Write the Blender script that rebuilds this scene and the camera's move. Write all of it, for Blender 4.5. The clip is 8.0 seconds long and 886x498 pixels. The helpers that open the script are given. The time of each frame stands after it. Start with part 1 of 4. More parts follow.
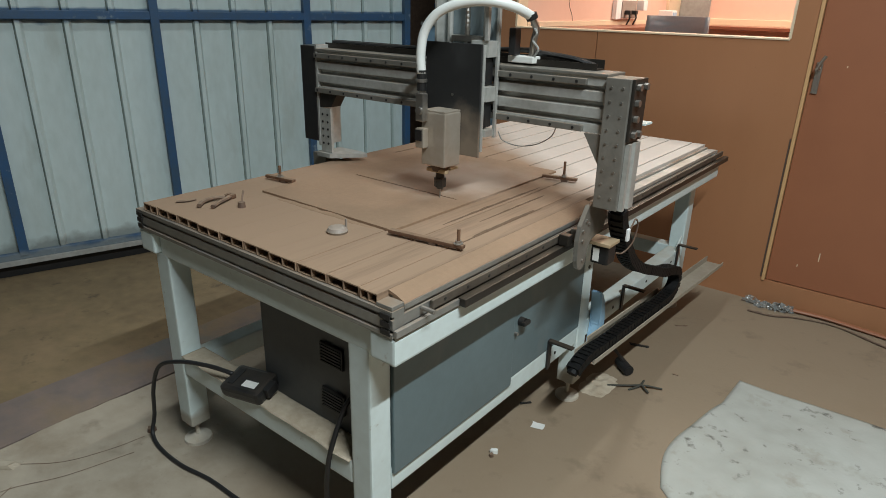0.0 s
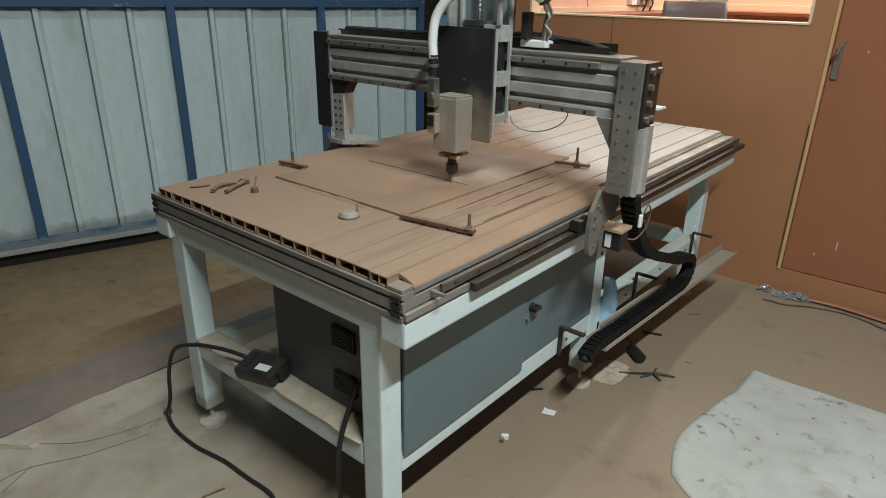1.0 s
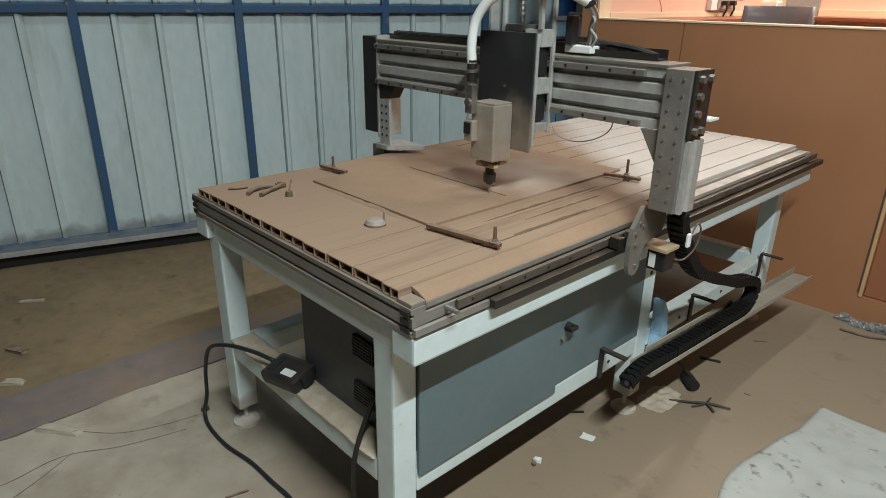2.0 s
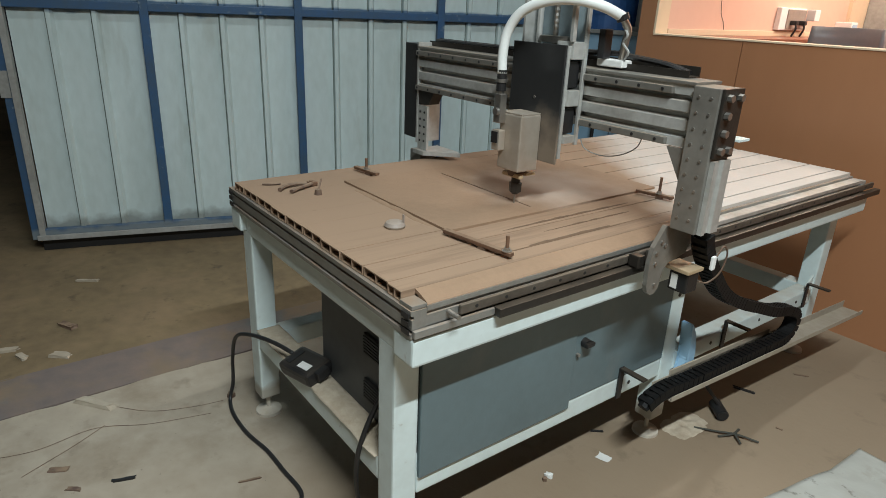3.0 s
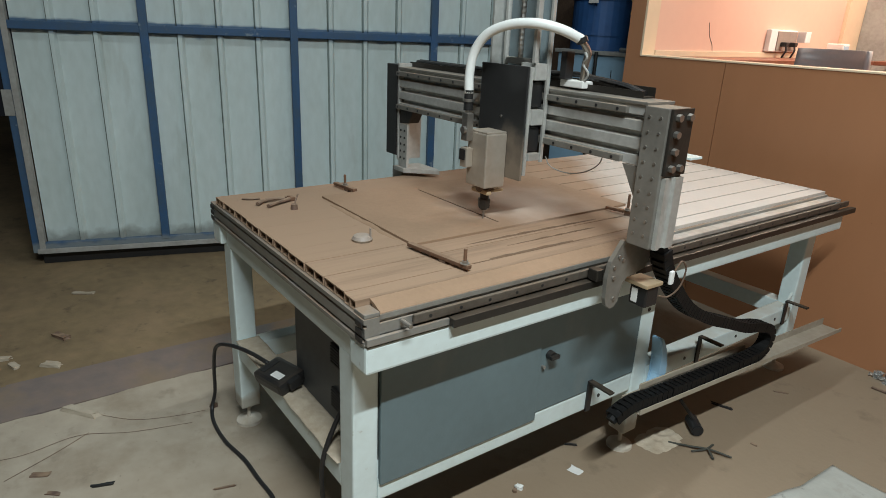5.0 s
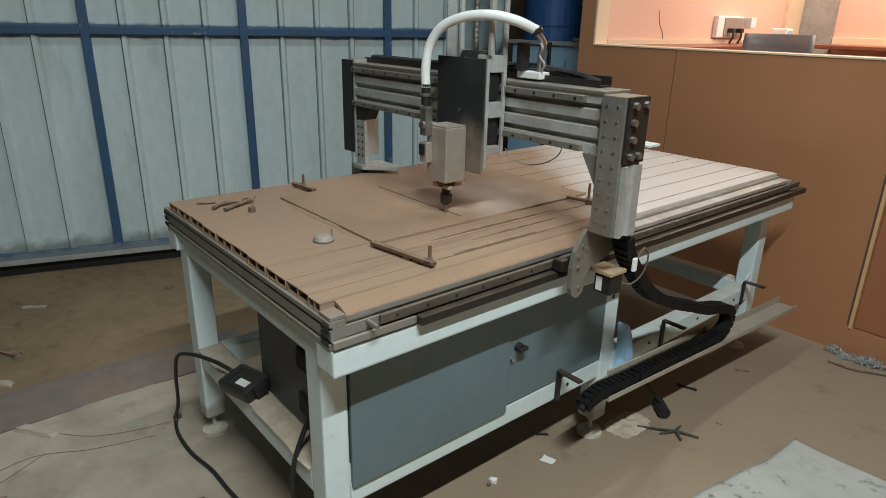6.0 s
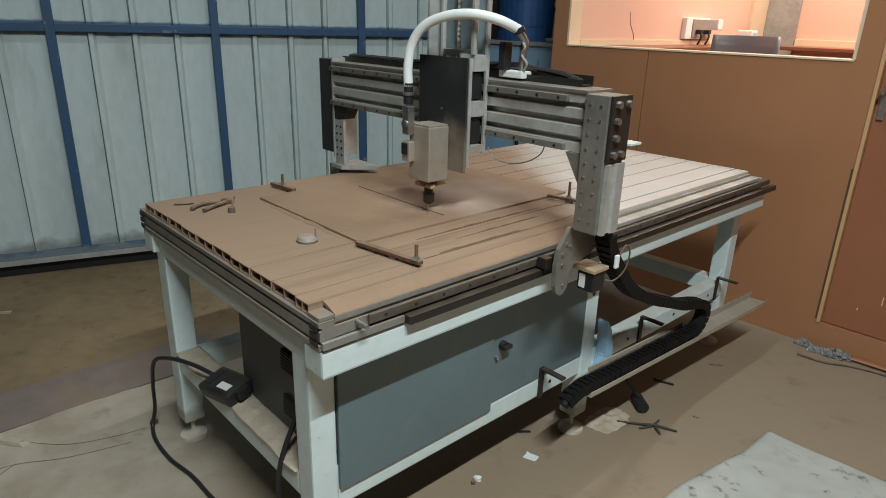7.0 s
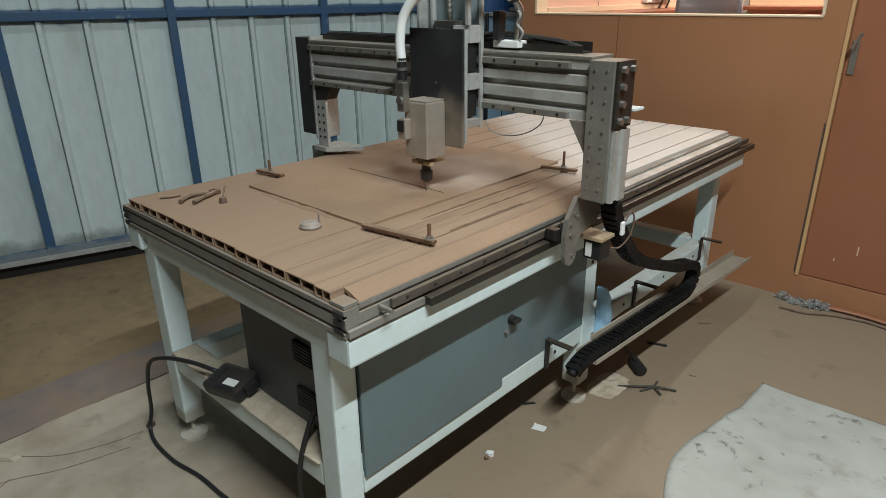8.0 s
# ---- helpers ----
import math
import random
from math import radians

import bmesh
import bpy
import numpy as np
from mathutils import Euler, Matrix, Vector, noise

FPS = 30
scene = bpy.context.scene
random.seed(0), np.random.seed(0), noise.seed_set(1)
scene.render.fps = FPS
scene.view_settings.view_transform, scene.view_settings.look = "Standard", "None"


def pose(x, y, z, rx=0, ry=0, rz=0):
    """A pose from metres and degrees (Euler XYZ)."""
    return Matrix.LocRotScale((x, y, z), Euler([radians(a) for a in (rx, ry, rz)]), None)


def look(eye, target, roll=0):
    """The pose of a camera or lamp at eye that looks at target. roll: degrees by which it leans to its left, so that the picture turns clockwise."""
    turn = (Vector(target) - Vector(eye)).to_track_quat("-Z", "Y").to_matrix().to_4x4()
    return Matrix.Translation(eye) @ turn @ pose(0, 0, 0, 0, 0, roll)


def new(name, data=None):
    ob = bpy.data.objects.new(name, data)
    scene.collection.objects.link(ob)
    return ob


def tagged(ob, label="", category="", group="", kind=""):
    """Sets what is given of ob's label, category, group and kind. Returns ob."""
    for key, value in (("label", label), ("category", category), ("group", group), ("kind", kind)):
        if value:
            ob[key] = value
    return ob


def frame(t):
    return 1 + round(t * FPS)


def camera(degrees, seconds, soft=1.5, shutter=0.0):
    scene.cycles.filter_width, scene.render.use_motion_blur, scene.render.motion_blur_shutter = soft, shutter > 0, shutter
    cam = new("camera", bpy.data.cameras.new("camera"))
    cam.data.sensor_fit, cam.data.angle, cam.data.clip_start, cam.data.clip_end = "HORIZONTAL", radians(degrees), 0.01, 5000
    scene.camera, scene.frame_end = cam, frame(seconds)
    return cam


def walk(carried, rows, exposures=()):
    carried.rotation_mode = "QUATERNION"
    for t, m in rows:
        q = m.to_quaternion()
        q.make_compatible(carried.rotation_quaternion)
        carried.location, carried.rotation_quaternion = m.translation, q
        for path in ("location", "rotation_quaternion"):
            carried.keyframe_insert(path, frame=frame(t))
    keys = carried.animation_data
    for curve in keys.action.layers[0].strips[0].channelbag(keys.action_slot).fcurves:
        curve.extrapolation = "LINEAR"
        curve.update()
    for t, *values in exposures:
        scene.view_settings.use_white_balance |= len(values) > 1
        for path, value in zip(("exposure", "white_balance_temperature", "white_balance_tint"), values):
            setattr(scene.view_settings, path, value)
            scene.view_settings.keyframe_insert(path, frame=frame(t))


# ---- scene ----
cam = camera(69.8, 8.0, soft=0.9)
PATH = [
    (0, (0.748, -0.795, 1.332), (-0.41, 0.668, 0.609), 1.3),
    (0.5, (0.749, -0.799, 1.327), (-0.407, 0.644, 0.566), 0.9),
    (1, (0.76, -0.795, 1.323), (-0.425, 0.629, 0.569), 1.0),
    (1.5, (0.775, -0.74, 1.315), (-0.496, 0.613, 0.57), 0.3),
    (3, (0.874, -0.606, 1.315), (-0.606, 0.531, 0.597), 2.5),
    (3.5, (0.917, -0.612, 1.323), (-0.601, 0.49, 0.63), 2.1),
    (4, (0.955, -0.61, 1.324), (-0.582, 0.48, 0.656), 2.7),
    (5.5, (0.985, -0.523, 1.326), (-0.504, 0.631, 0.654), 1.9),
    (6, (0.968, -0.536, 1.325), (-0.474, 0.673, 0.646), 1.2),
    (6.5, (0.954, -0.547, 1.321), (-0.437, 0.723, 0.646), 1.5),
    (7, (0.944, -0.564, 1.321), (-0.436, 0.716, 0.645), 1.6),
    (7.5, (0.909, -0.608, 1.318), (-0.441, 0.697, 0.629), 0.6),
    (8, (0.84, -0.63, 1.312), (-0.432, 0.724, 0.57), -0.7),
]
walk(cam, [(t, look(eye, target, roll)) for t, eye, target, roll in PATH],
     [(0.0, -0.05), (1.5, 0.02), (3.0, 0.12), (4.0, 0.12), (5.5, 0.0), (6.5, -0.08), (8.0, 0.0)])

# ---------------- world and light ----------------
world = bpy.data.worlds.new("world")
scene.world = world
world.use_nodes = True
bg = world.node_tree.nodes["Background"]
bg.inputs[0].default_value = (0.55, 0.62, 0.75, 1)
bg.inputs[1].default_value = 0.010


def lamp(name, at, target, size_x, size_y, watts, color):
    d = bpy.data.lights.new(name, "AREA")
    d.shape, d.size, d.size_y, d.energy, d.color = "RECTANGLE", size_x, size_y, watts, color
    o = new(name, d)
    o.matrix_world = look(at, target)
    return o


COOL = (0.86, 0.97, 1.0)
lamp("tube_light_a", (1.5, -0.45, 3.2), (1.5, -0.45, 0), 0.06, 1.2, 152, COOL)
# Unseen fill lamp, added to brighten the bed, gate and partition.
lamp("fill_light_b", (-0.3, 1.1, 4.1), (-0.3, 1.1, 0), 0.06, 1.2, 34, COOL)
lamp("office_light", (-0.2, 4.0, 2.75), (-0.2, 4.0, 0), 1.2, 0.6, 76, (1.0, 0.87, 0.74))


# ---------------- materials ----------------
def material(name, color, rough=0.5, metal=0.0, dark=None, grain=30.0, spot=3.0, amount=0.5, bump=0.1, bump_scale=120.0, dust=0.0,
             dust_color=(0.36, 0.25, 0.16), spec=0.5, stretch=(1, 1, 1)):
    """A surface with two scales of colour variation, fine relief and an optional layer of dust on upward faces."""
    m = bpy.data.materials.new(name)
    m.use_nodes = True
    nt = m.node_tree
    n, l = nt.nodes, nt.links
    b = n["Principled BSDF"]
    b.inputs["Roughness"].default_value = rough
    b.inputs["Metallic"].default_value = metal
    b.inputs["Specular IOR Level"].default_value = spec
    tc = n.new("ShaderNodeNewGeometry")
    mp = n.new("ShaderNodeMapping")
    mp.inputs["Scale"].default_value = stretch
    l.new(tc.outputs["Position"], mp.inputs["Vector"])
    big = n.new("ShaderNodeTexNoise")
    big.inputs["Scale"].default_value, big.inputs["Detail"].default_value = spot, 6
    fine = n.new("ShaderNodeTexNoise")
    fine.inputs["Scale"].default_value, fine.inputs["Detail"].default_value = grain, 4
    for t in (big, fine):
        l.new(mp.outputs[0], t.inputs["Vector"])
    add = n.new("ShaderNodeMath")
    add.operation = "MULTIPLY_ADD"
    l.new(fine.outputs[0], add.inputs[0])
    add.inputs[1].default_value = 0.6
    l.new(big.outputs[0], add.inputs[2])
    ramp = n.new("ShaderNodeMapRange")
    ramp.inputs["From Min"].default_value, ramp.inputs["From Max"].default_value = 0.55, 1.05
    l.new(add.outputs[0], ramp.inputs["Value"])
    mul = n.new("ShaderNodeMath")
    mul.operation = "MULTIPLY"
    mul.inputs[1].default_value = amount
    l.new(ramp.outputs[0], mul.inputs[0])
    mix = n.new("ShaderNodeMix")
    mix.data_type = "RGBA"
    dark = dark or tuple(c * 0.6 for c in color)
    mix.inputs["A"].default_value = (*color, 1)
    mix.inputs["B"].default_value = (*dark, 1)
    l.new(mul.outputs[0], mix.inputs["Factor"])
    out = mix.outputs["Result"]
    if dust:
        sep = n.new("ShaderNodeSeparateXYZ")
        l.new(tc.outputs["Normal"], sep.inputs[0])
        up = n.new("ShaderNodeMapRange")
        up.inputs["From Min"].default_value, up.inputs["From Max"].default_value = 0.3, 0.95
        l.new(sep.outputs[2], up.inputs["Value"])
        dn = n.new("ShaderNodeMapRange")
        dn.inputs["From Min"].default_value, dn.inputs["From Max"].default_value = 0.3, 0.6
        l.new(big.outputs[0], dn.inputs["Value"])
        dm = n.new("ShaderNodeMath")
        dm.operation = "MULTIPLY"
        l.new(up.outputs[0], dm.inputs[0])
        l.new(dn.outputs[0], dm.inputs[1])
        dm2 = n.new("ShaderNodeMath")
        dm2.operation = "MULTIPLY"
        dm2.inputs[1].default_value = dust
        l.new(dm.outputs[0], dm2.inputs[0])
        mx = n.new("ShaderNodeMix")
        mx.data_type = "RGBA"
        l.new(dm2.outputs[0], mx.inputs["Factor"])
        l.new(out, mx.inputs["A"])
        mx.inputs["B"].default_value = (*dust_color, 1)
        out = mx.outputs["Result"]
        rm = n.new("ShaderNodeMapRange")
        rm.inputs["To Min"].default_value, rm.inputs["To Max"].default_value = rough, 0.85
        l.new(dm2.outputs[0], rm.inputs["Value"])
        l.new(rm.outputs[0], b.inputs["Roughness"])
        mm = n.new("ShaderNodeMapRange")
        mm.inputs["To Min"].default_value, mm.inputs["To Max"].default_value = metal, 0.0
        l.new(dm2.outputs[0], mm.inputs["Value"])
        l.new(mm.outputs[0], b.inputs["Metallic"])
    l.new(out, b.inputs["Base Color"])
    if bump:
        bn = n.new("ShaderNodeTexNoise")
        bn.inputs["Scale"].default_value, bn.inputs["Detail"].default_value = bump_scale, 5
        l.new(mp.outputs[0], bn.inputs["Vector"])
        bp = n.new("ShaderNodeBump")
        bp.inputs["Strength"].default_value, bp.inputs["Distance"].default_value = bump, 0.004
        l.new(bn.outputs[0], bp.inputs["Height"])
        l.new(bp.outputs[0], b.inputs["Normal"])
    return m


M = {}
M["concrete"] = material("concrete", (0.42, 0.355, 0.275), 0.72, dark=(0.25, 0.20, 0.145), grain=14, spot=1.1, amount=0.75, bump=0.3, bump_scale=55)
M["earth"] = material("earth_floor", (0.245, 0.175, 0.093), 0.9, dark=(0.12, 0.085, 0.048), grain=18, spot=1.8, amount=0.8, bump=0.6, bump_scale=35)
M["strip"] = material("strip_concrete", (0.225, 0.165, 0.135), 0.85, dark=(0.115, 0.105, 0.105), grain=14, spot=1.1, amount=0.9, bump=0.4, bump_scale=50)
M["frame"] = material("white_enamel", (0.66, 0.75, 0.74), 0.42, dark=(0.50, 0.55, 0.52), grain=40, spot=5, amount=0.45, bump=0.05, dust=0.55, dust_color=(0.5, 0.42, 0.32))
M["cabinet"] = material("grey_enamel", (0.130, 0.178, 0.190), 0.42, dark=(0.10, 0.135, 0.142), grain=35, spot=4, amount=0.6, bump=0.06)
M["cabinet_dark"] = material("dark_enamel", (0.085, 0.09, 0.09), 0.55, dark=(0.05, 0.05, 0.05), grain=35, spot=4, amount=0.6, bump=0.06, dust=0.5)
M["alu"] = material("aluminium", (0.60, 0.60, 0.57), 0.4, 0.5, dark=(0.33, 0.32, 0.29), grain=60, spot=9, amount=0.7, bump=0.08, dust=0.45)
M["alu_plate"] = material("aluminium_plate", (0.28, 0.265, 0.235), 0.4, 0.5, dark=(0.16, 0.145, 0.125), grain=50, spot=8, amount=0.7, bump=0.1, dust=0.5)
M["steel"] = material("steel", (0.45, 0.43, 0.40), 0.35, 0.9, dark=(0.2, 0.17, 0.14), grain=80, spot=12, amount=0.5, dust=0.4)
M["rust"] = material("rusty_steel", (0.22, 0.12, 0.07), 0.7, 0.4, dark=(0.09, 0.05, 0.035), grain=90, spot=16, amount=0.7, dust=0.5)
M["darkrail"] = material("oiled_rail", (0.05, 0.043, 0.036), 0.38, 0.5, dark=(0.02, 0.018, 0.016), grain=60, spot=9, amount=0.6, dust=0.2)
M["black"] = material("black_plastic", (0.012, 0.012, 0.013), 0.42, dark=(0.022, 0.02, 0.018), grain=60, spot=8, amount=0.6, dust=0.06)
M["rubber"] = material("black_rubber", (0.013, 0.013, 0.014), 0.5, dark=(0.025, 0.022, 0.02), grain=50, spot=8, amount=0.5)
M["black_cover"] = material("black_cover", (0.016, 0.016, 0.017), 0.3, dark=(0.035, 0.03, 0.025), grain=40, spot=5, amount=0.6)
M["hose"] = material("white_hose", (0.74, 0.75, 0.72), 0.45, dark=(0.6, 0.6, 0.56), grain=60, spot=8, amount=0.4)
M["board"] = material("bed_board", (0.72, 0.66, 0.60), 0.5, dark=(0.6, 0.53, 0.46), grain=40, spot=5, amount=0.5, bump=0.05)
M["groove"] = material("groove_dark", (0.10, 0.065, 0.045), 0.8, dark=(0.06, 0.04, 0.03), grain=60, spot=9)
M["dark_dust"] = material("damp_sawdust", (0.15, 0.09, 0.052), 0.95, dark=(0.09, 0.053, 0.032), grain=70, spot=20, amount=0.7, bump=0.3, bump_scale=200)
M["chain"] = material("chain_plastic", (0.005, 0.005, 0.0052), 0.6, spec=0.2, dark=(0.013, 0.012, 0.011), grain=60, spot=8, amount=0.5)
M["mdf"] = material("dusty_mdf", (0.295, 0.187, 0.116), 0.9, dark=(0.225, 0.142, 0.086), grain=70, spot=5, amount=0.65, bump=0.15, bump_scale=200)
M["tool"] = material("worn_tool", (0.10, 0.06, 0.045), 0.7, dark=(0.2, 0.13, 0.08), grain=90, spot=30, amount=0.7, dust=0.5)
M["spindle"] = material("spindle_steel", (0.52, 0.46, 0.39), 0.42, 0.55, dark=(0.38, 0.30, 0.22), grain=40, spot=7, amount=0.7, dust=0.4)
M["ply"] = material("brown_board", (0.40, 0.182, 0.088), 0.38, dark=(0.33, 0.145, 0.068), grain=9, spot=1.3, amount=0.6, bump=0.03, stretch=(1, 1, 0.3))
M["door"] = material("brown_door", (0.33, 0.125, 0.06), 0.45, dark=(0.27, 0.10, 0.05), grain=8, spot=1.7, amount=0.5, bump=0.03)
M["trim"] = material("pale_trim", (0.60, 0.36, 0.17), 0.45, dark=(0.5, 0.28, 0.13), grain=20, spot=3, amount=0.5)
M["office_wall"] = material("office_wall", (0.74, 0.48, 0.37), 0.7, dark=(0.68, 0.43, 0.33), grain=20, spot=1.4, amount=0.5)
M["cream"] = material("cream_trim", (0.75, 0.60, 0.42), 0.5, grain=20, spot=3, amount=0.2)
M["desk"] = material("red_brown_desk", (0.25, 0.09, 0.05), 0.35, grain=30, spot=3, amount=0.4)
M["sheet"] = material("pale_sheet", (0.60, 0.70, 0.70), 0.5, dark=(0.44, 0.52, 0.50), grain=30, spot=2.2, amount=0.7, bump=0.06, stretch=(1, 1, 0.4))
M["blue"] = material("blue_paint", (0.028, 0.092, 0.21), 0.5, dark=(0.05, 0.085, 0.12), grain=50, spot=6, amount=0.7, bump=0.15)
M["seam"] = material("seam_grime_shade", (0.20, 0.235, 0.215), 0.8, dark=(0.09, 0.10, 0.085), grain=26, spot=7, amount=1.0)
M["footpad"] = material("foot_pad", (0.62, 0.58, 0.50), 0.7, dark=(0.40, 0.33, 0.25), grain=50, spot=18, amount=0.8, dust=0.4, dust_color=(0.45, 0.38, 0.29))
M["grimy_rail"] = material("grimy_rail", (0.15, 0.128, 0.105), 0.45, 0.4, dark=(0.07, 0.055, 0.042), grain=60, spot=7, amount=0.8, bump=0.1, dust=0.5, dust_color=(0.22, 0.15, 0.095))
M["edge"] = material("grey_edge", (0.38, 0.38, 0.36), 0.6, dark=(0.2, 0.19, 0.17), grain=50, spot=6, amount=0.7)
M["cloth"] = material("white_cloth", (0.44, 0.435, 0.395), 0.9, dark=(0.30, 0.285, 0.24), grain=11, spot=3.0, amount=0.6, bump=0.35, bump_scale=45)
M["bag"] = material("blue_plastic", (0.35, 0.55, 0.72), 0.35, grain=30, spot=8, amount=0.3)
M["tarp"] = material("blue_tarp", (0.03, 0.11, 0.30), 0.5, dark=(0.02, 0.06, 0.16), grain=20, spot=4, amount=0.8)
M["paper"] = material("white_paper", (0.75, 0.74, 0.70), 0.7, grain=50, spot=10, amount=0.3)
M["wood"] = material("offcut_wood", (0.44, 0.375, 0.29), 0.75, dark=(0.30, 0.24, 0.17), grain=40, spot=8, amount=0.6)
M["white"] = material("white_plastic", (0.8, 0.8, 0.78), 0.4, grain=30, spot=5, amount=0.1)
M["yellow"] = material("yellow_plastic", (0.75, 0.55, 0.06), 0.45, grain=30, spot=5, amount=0.2)
M["chair"] = material("grey_upholstery", (0.30, 0.31, 0.32), 0.4, dark=(0.22, 0.225, 0.23), grain=60, spot=6, amount=0.4)
M["motor"] = material("motor_cap", (0.55, 0.42, 0.26), 0.5, 0.3, dark=(0.4, 0.28, 0.17), grain=60, spot=9, dust=0.5)
M["wall_shed"] = material("shed_wall", (0.13, 0.135, 0.135), 0.8, grain=12, spot=2)
M["traywood"] = material("tray_board", (0.40, 0.35, 0.28), 0.6, dark=(0.24, 0.19, 0.13), grain=40, spot=6, amount=0.6)
M["tape"] = material("tape_case", (0.32, 0.265, 0.225), 0.5, grain=60, spot=20, amount=0.4, dust=0.3)
M["zback"] = material("z_back", (0.26, 0.32, 0.34), 0.3, dark=(0.14, 0.17, 0.18), grain=30, spot=8, amount=0.7)
M["z_cover"] = material("dark_cover", (0.028, 0.028, 0.028), 0.34, 0.0, dark=(0.018, 0.018, 0.018), grain=50, spot=6, amount=0.6, bump=0.03)
M["fibre"] = material("dark_fibre", (0.06, 0.058, 0.045), 0.8, dark=(0.03, 0.03, 0.025), grain=80, spot=20, amount=0.6)
M["alu_dusty"] = material("dusty_aluminium", (0.36, 0.355, 0.335), 0.36, 0.6, dark=(0.24, 0.225, 0.20), grain=60, spot=9, amount=0.7, bump=0.1, dust=0.9, dust_color=(0.24, 0.16, 0.10))
M["pale_dust"] = material("pale_sawdust", (0.50, 0.42, 0.32), 0.95, dark=(0.30, 0.23, 0.155), grain=60, spot=14, amount=0.7, bump=0.4, bump_scale=150)
M["clear"] = material("clear_film", (0.75, 0.75, 0.72), 0.12, grain=30, spot=20, amount=0.4)


M["clear"].node_tree.nodes["Principled BSDF"].inputs["Transmission Weight"].default_value = 0.75


def grime_and_sheen(m, bands, color):
    """Adds blotchy grime, paint or painted sheen at the given heights, thick at the first and gone at the second."""
    nt = m.node_tree
    n, l = nt.nodes, nt.links
    b = n["Principled BSDF"]
    out = b.inputs["Base Color"].links[0].from_socket
    g = n.new("ShaderNodeNewGeometry")
    sp = n.new("ShaderNodeSeparateXYZ")
    l.new(g.outputs["Position"], sp.inputs[0])
    for z_thick, z_gone in bands:
        nz = n.new("ShaderNodeTexNoise")
        nz.inputs["Scale"].default_value, nz.inputs["Detail"].default_value = 11, 6
        l.new(g.outputs["Position"], nz.inputs["Vector"])
        r = n.new("ShaderNodeMapRange")
        r.inputs["From Min"].default_value, r.inputs["From Max"].default_value = z_gone, z_thick
        l.new(sp.outputs[2], r.inputs["Value"])
        a = n.new("ShaderNodeMath")
        a.operation = "ADD"
        l.new(r.outputs[0], a.inputs[0])
        l.new(nz.outputs[0], a.inputs[1])
        t = n.new("ShaderNodeMapRange")
        t.inputs["From Min"].default_value, t.inputs["From Max"].default_value = 0.85, 1.2
        t.inputs["To Max"].default_value = 0.75
        l.new(a.outputs[0], t.inputs["Value"])
        k = n.new("ShaderNodeMath")
        k.operation = "MULTIPLY"
        l.new(t.outputs[0], k.inputs[0])
        on = n.new("ShaderNodeMath")
        on.operation = "COMPARE"
        l.new(sp.outputs[2], on.inputs[0])
        on.inputs[1].default_value, on.inputs[2].default_value = z_thick, abs(z_gone - z_thick)
        l.new(on.outputs[0], k.inputs[1])
        mx = n.new("ShaderNodeMix")
        mx.data_type = "RGBA"
        l.new(k.outputs[0], mx.inputs["Factor"])
        l.new(out, mx.inputs["A"])
        mx.inputs["B"].default_value = (*color, 1)
        out = mx.outputs["Result"]
    l.new(out, b.inputs["Base Color"])


def blotched(m, scale, lo, hi, color, amount, stretch=(1, 1, 1)):
    """Adds stains with ragged outlines."""
    nt = m.node_tree
    n, l = nt.nodes, nt.links
    b = n["Principled BSDF"]
    out = b.inputs["Base Color"].links[0].from_socket
    g = n.new("ShaderNodeNewGeometry")
    mp = n.new("ShaderNodeMapping")
    mp.inputs["Scale"].default_value = stretch
    mp.inputs["Location"].default_value = (scale * 0.37, 1.7, 0.6)
    l.new(g.outputs["Position"], mp.inputs["Vector"])
    nz = n.new("ShaderNodeTexNoise")
    nz.inputs["Scale"].default_value, nz.inputs["Detail"].default_value, nz.inputs["Roughness"].default_value = scale, 8, 0.62
    l.new(mp.outputs[0], nz.inputs["Vector"])
    r = n.new("ShaderNodeMapRange")
    r.inputs["From Min"].default_value, r.inputs["From Max"].default_value, r.inputs["To Max"].default_value = lo, hi, amount
    l.new(nz.outputs[0], r.inputs["Value"])
    mx = n.new("ShaderNodeMix")
    mx.data_type = "RGBA"
    l.new(r.outputs[0], mx.inputs["Factor"])
    l.new(out, mx.inputs["A"])
    mx.inputs["B"].default_value = (*color, 1)
    l.new(mx.outputs["Result"], b.inputs["Base Color"])


grime_and_sheen(M["sheet"], ((0.09, 0.22),), (0.20, 0.21, 0.19))
grime_and_sheen(M["sheet"], ((1.228, 1.186), (1.258, 1.290)), (0.05, 0.12, 0.22))
# Lower cover: dust plus the bed's tan reflection, put into the colour.
grime_and_sheen(M["z_cover"], ((0.94, 1.13),), (0.24, 0.185, 0.135))
grime_and_sheen(M["frame"], ((0.08, 0.16),), (0.30, 0.24, 0.17))
blotched(M["sheet"], 5, 0.60, 0.75, (0.40, 0.44, 0.40), 0.6, (1, 1, 0.25))
blotched(M["cloth"], 5.0, 0.56, 0.72, (0.19, 0.15, 0.095), 0.65)
blotched(M["cloth"], 17, 0.60, 0.69, (0.07, 0.06, 0.045), 0.75)
blotched(M["concrete"], 2.6, 0.54, 0.70, (0.21, 0.155, 0.10), 0.65)
blotched(M["concrete"], 45, 0.66, 0.72, (0.10, 0.08, 0.06), 0.7)
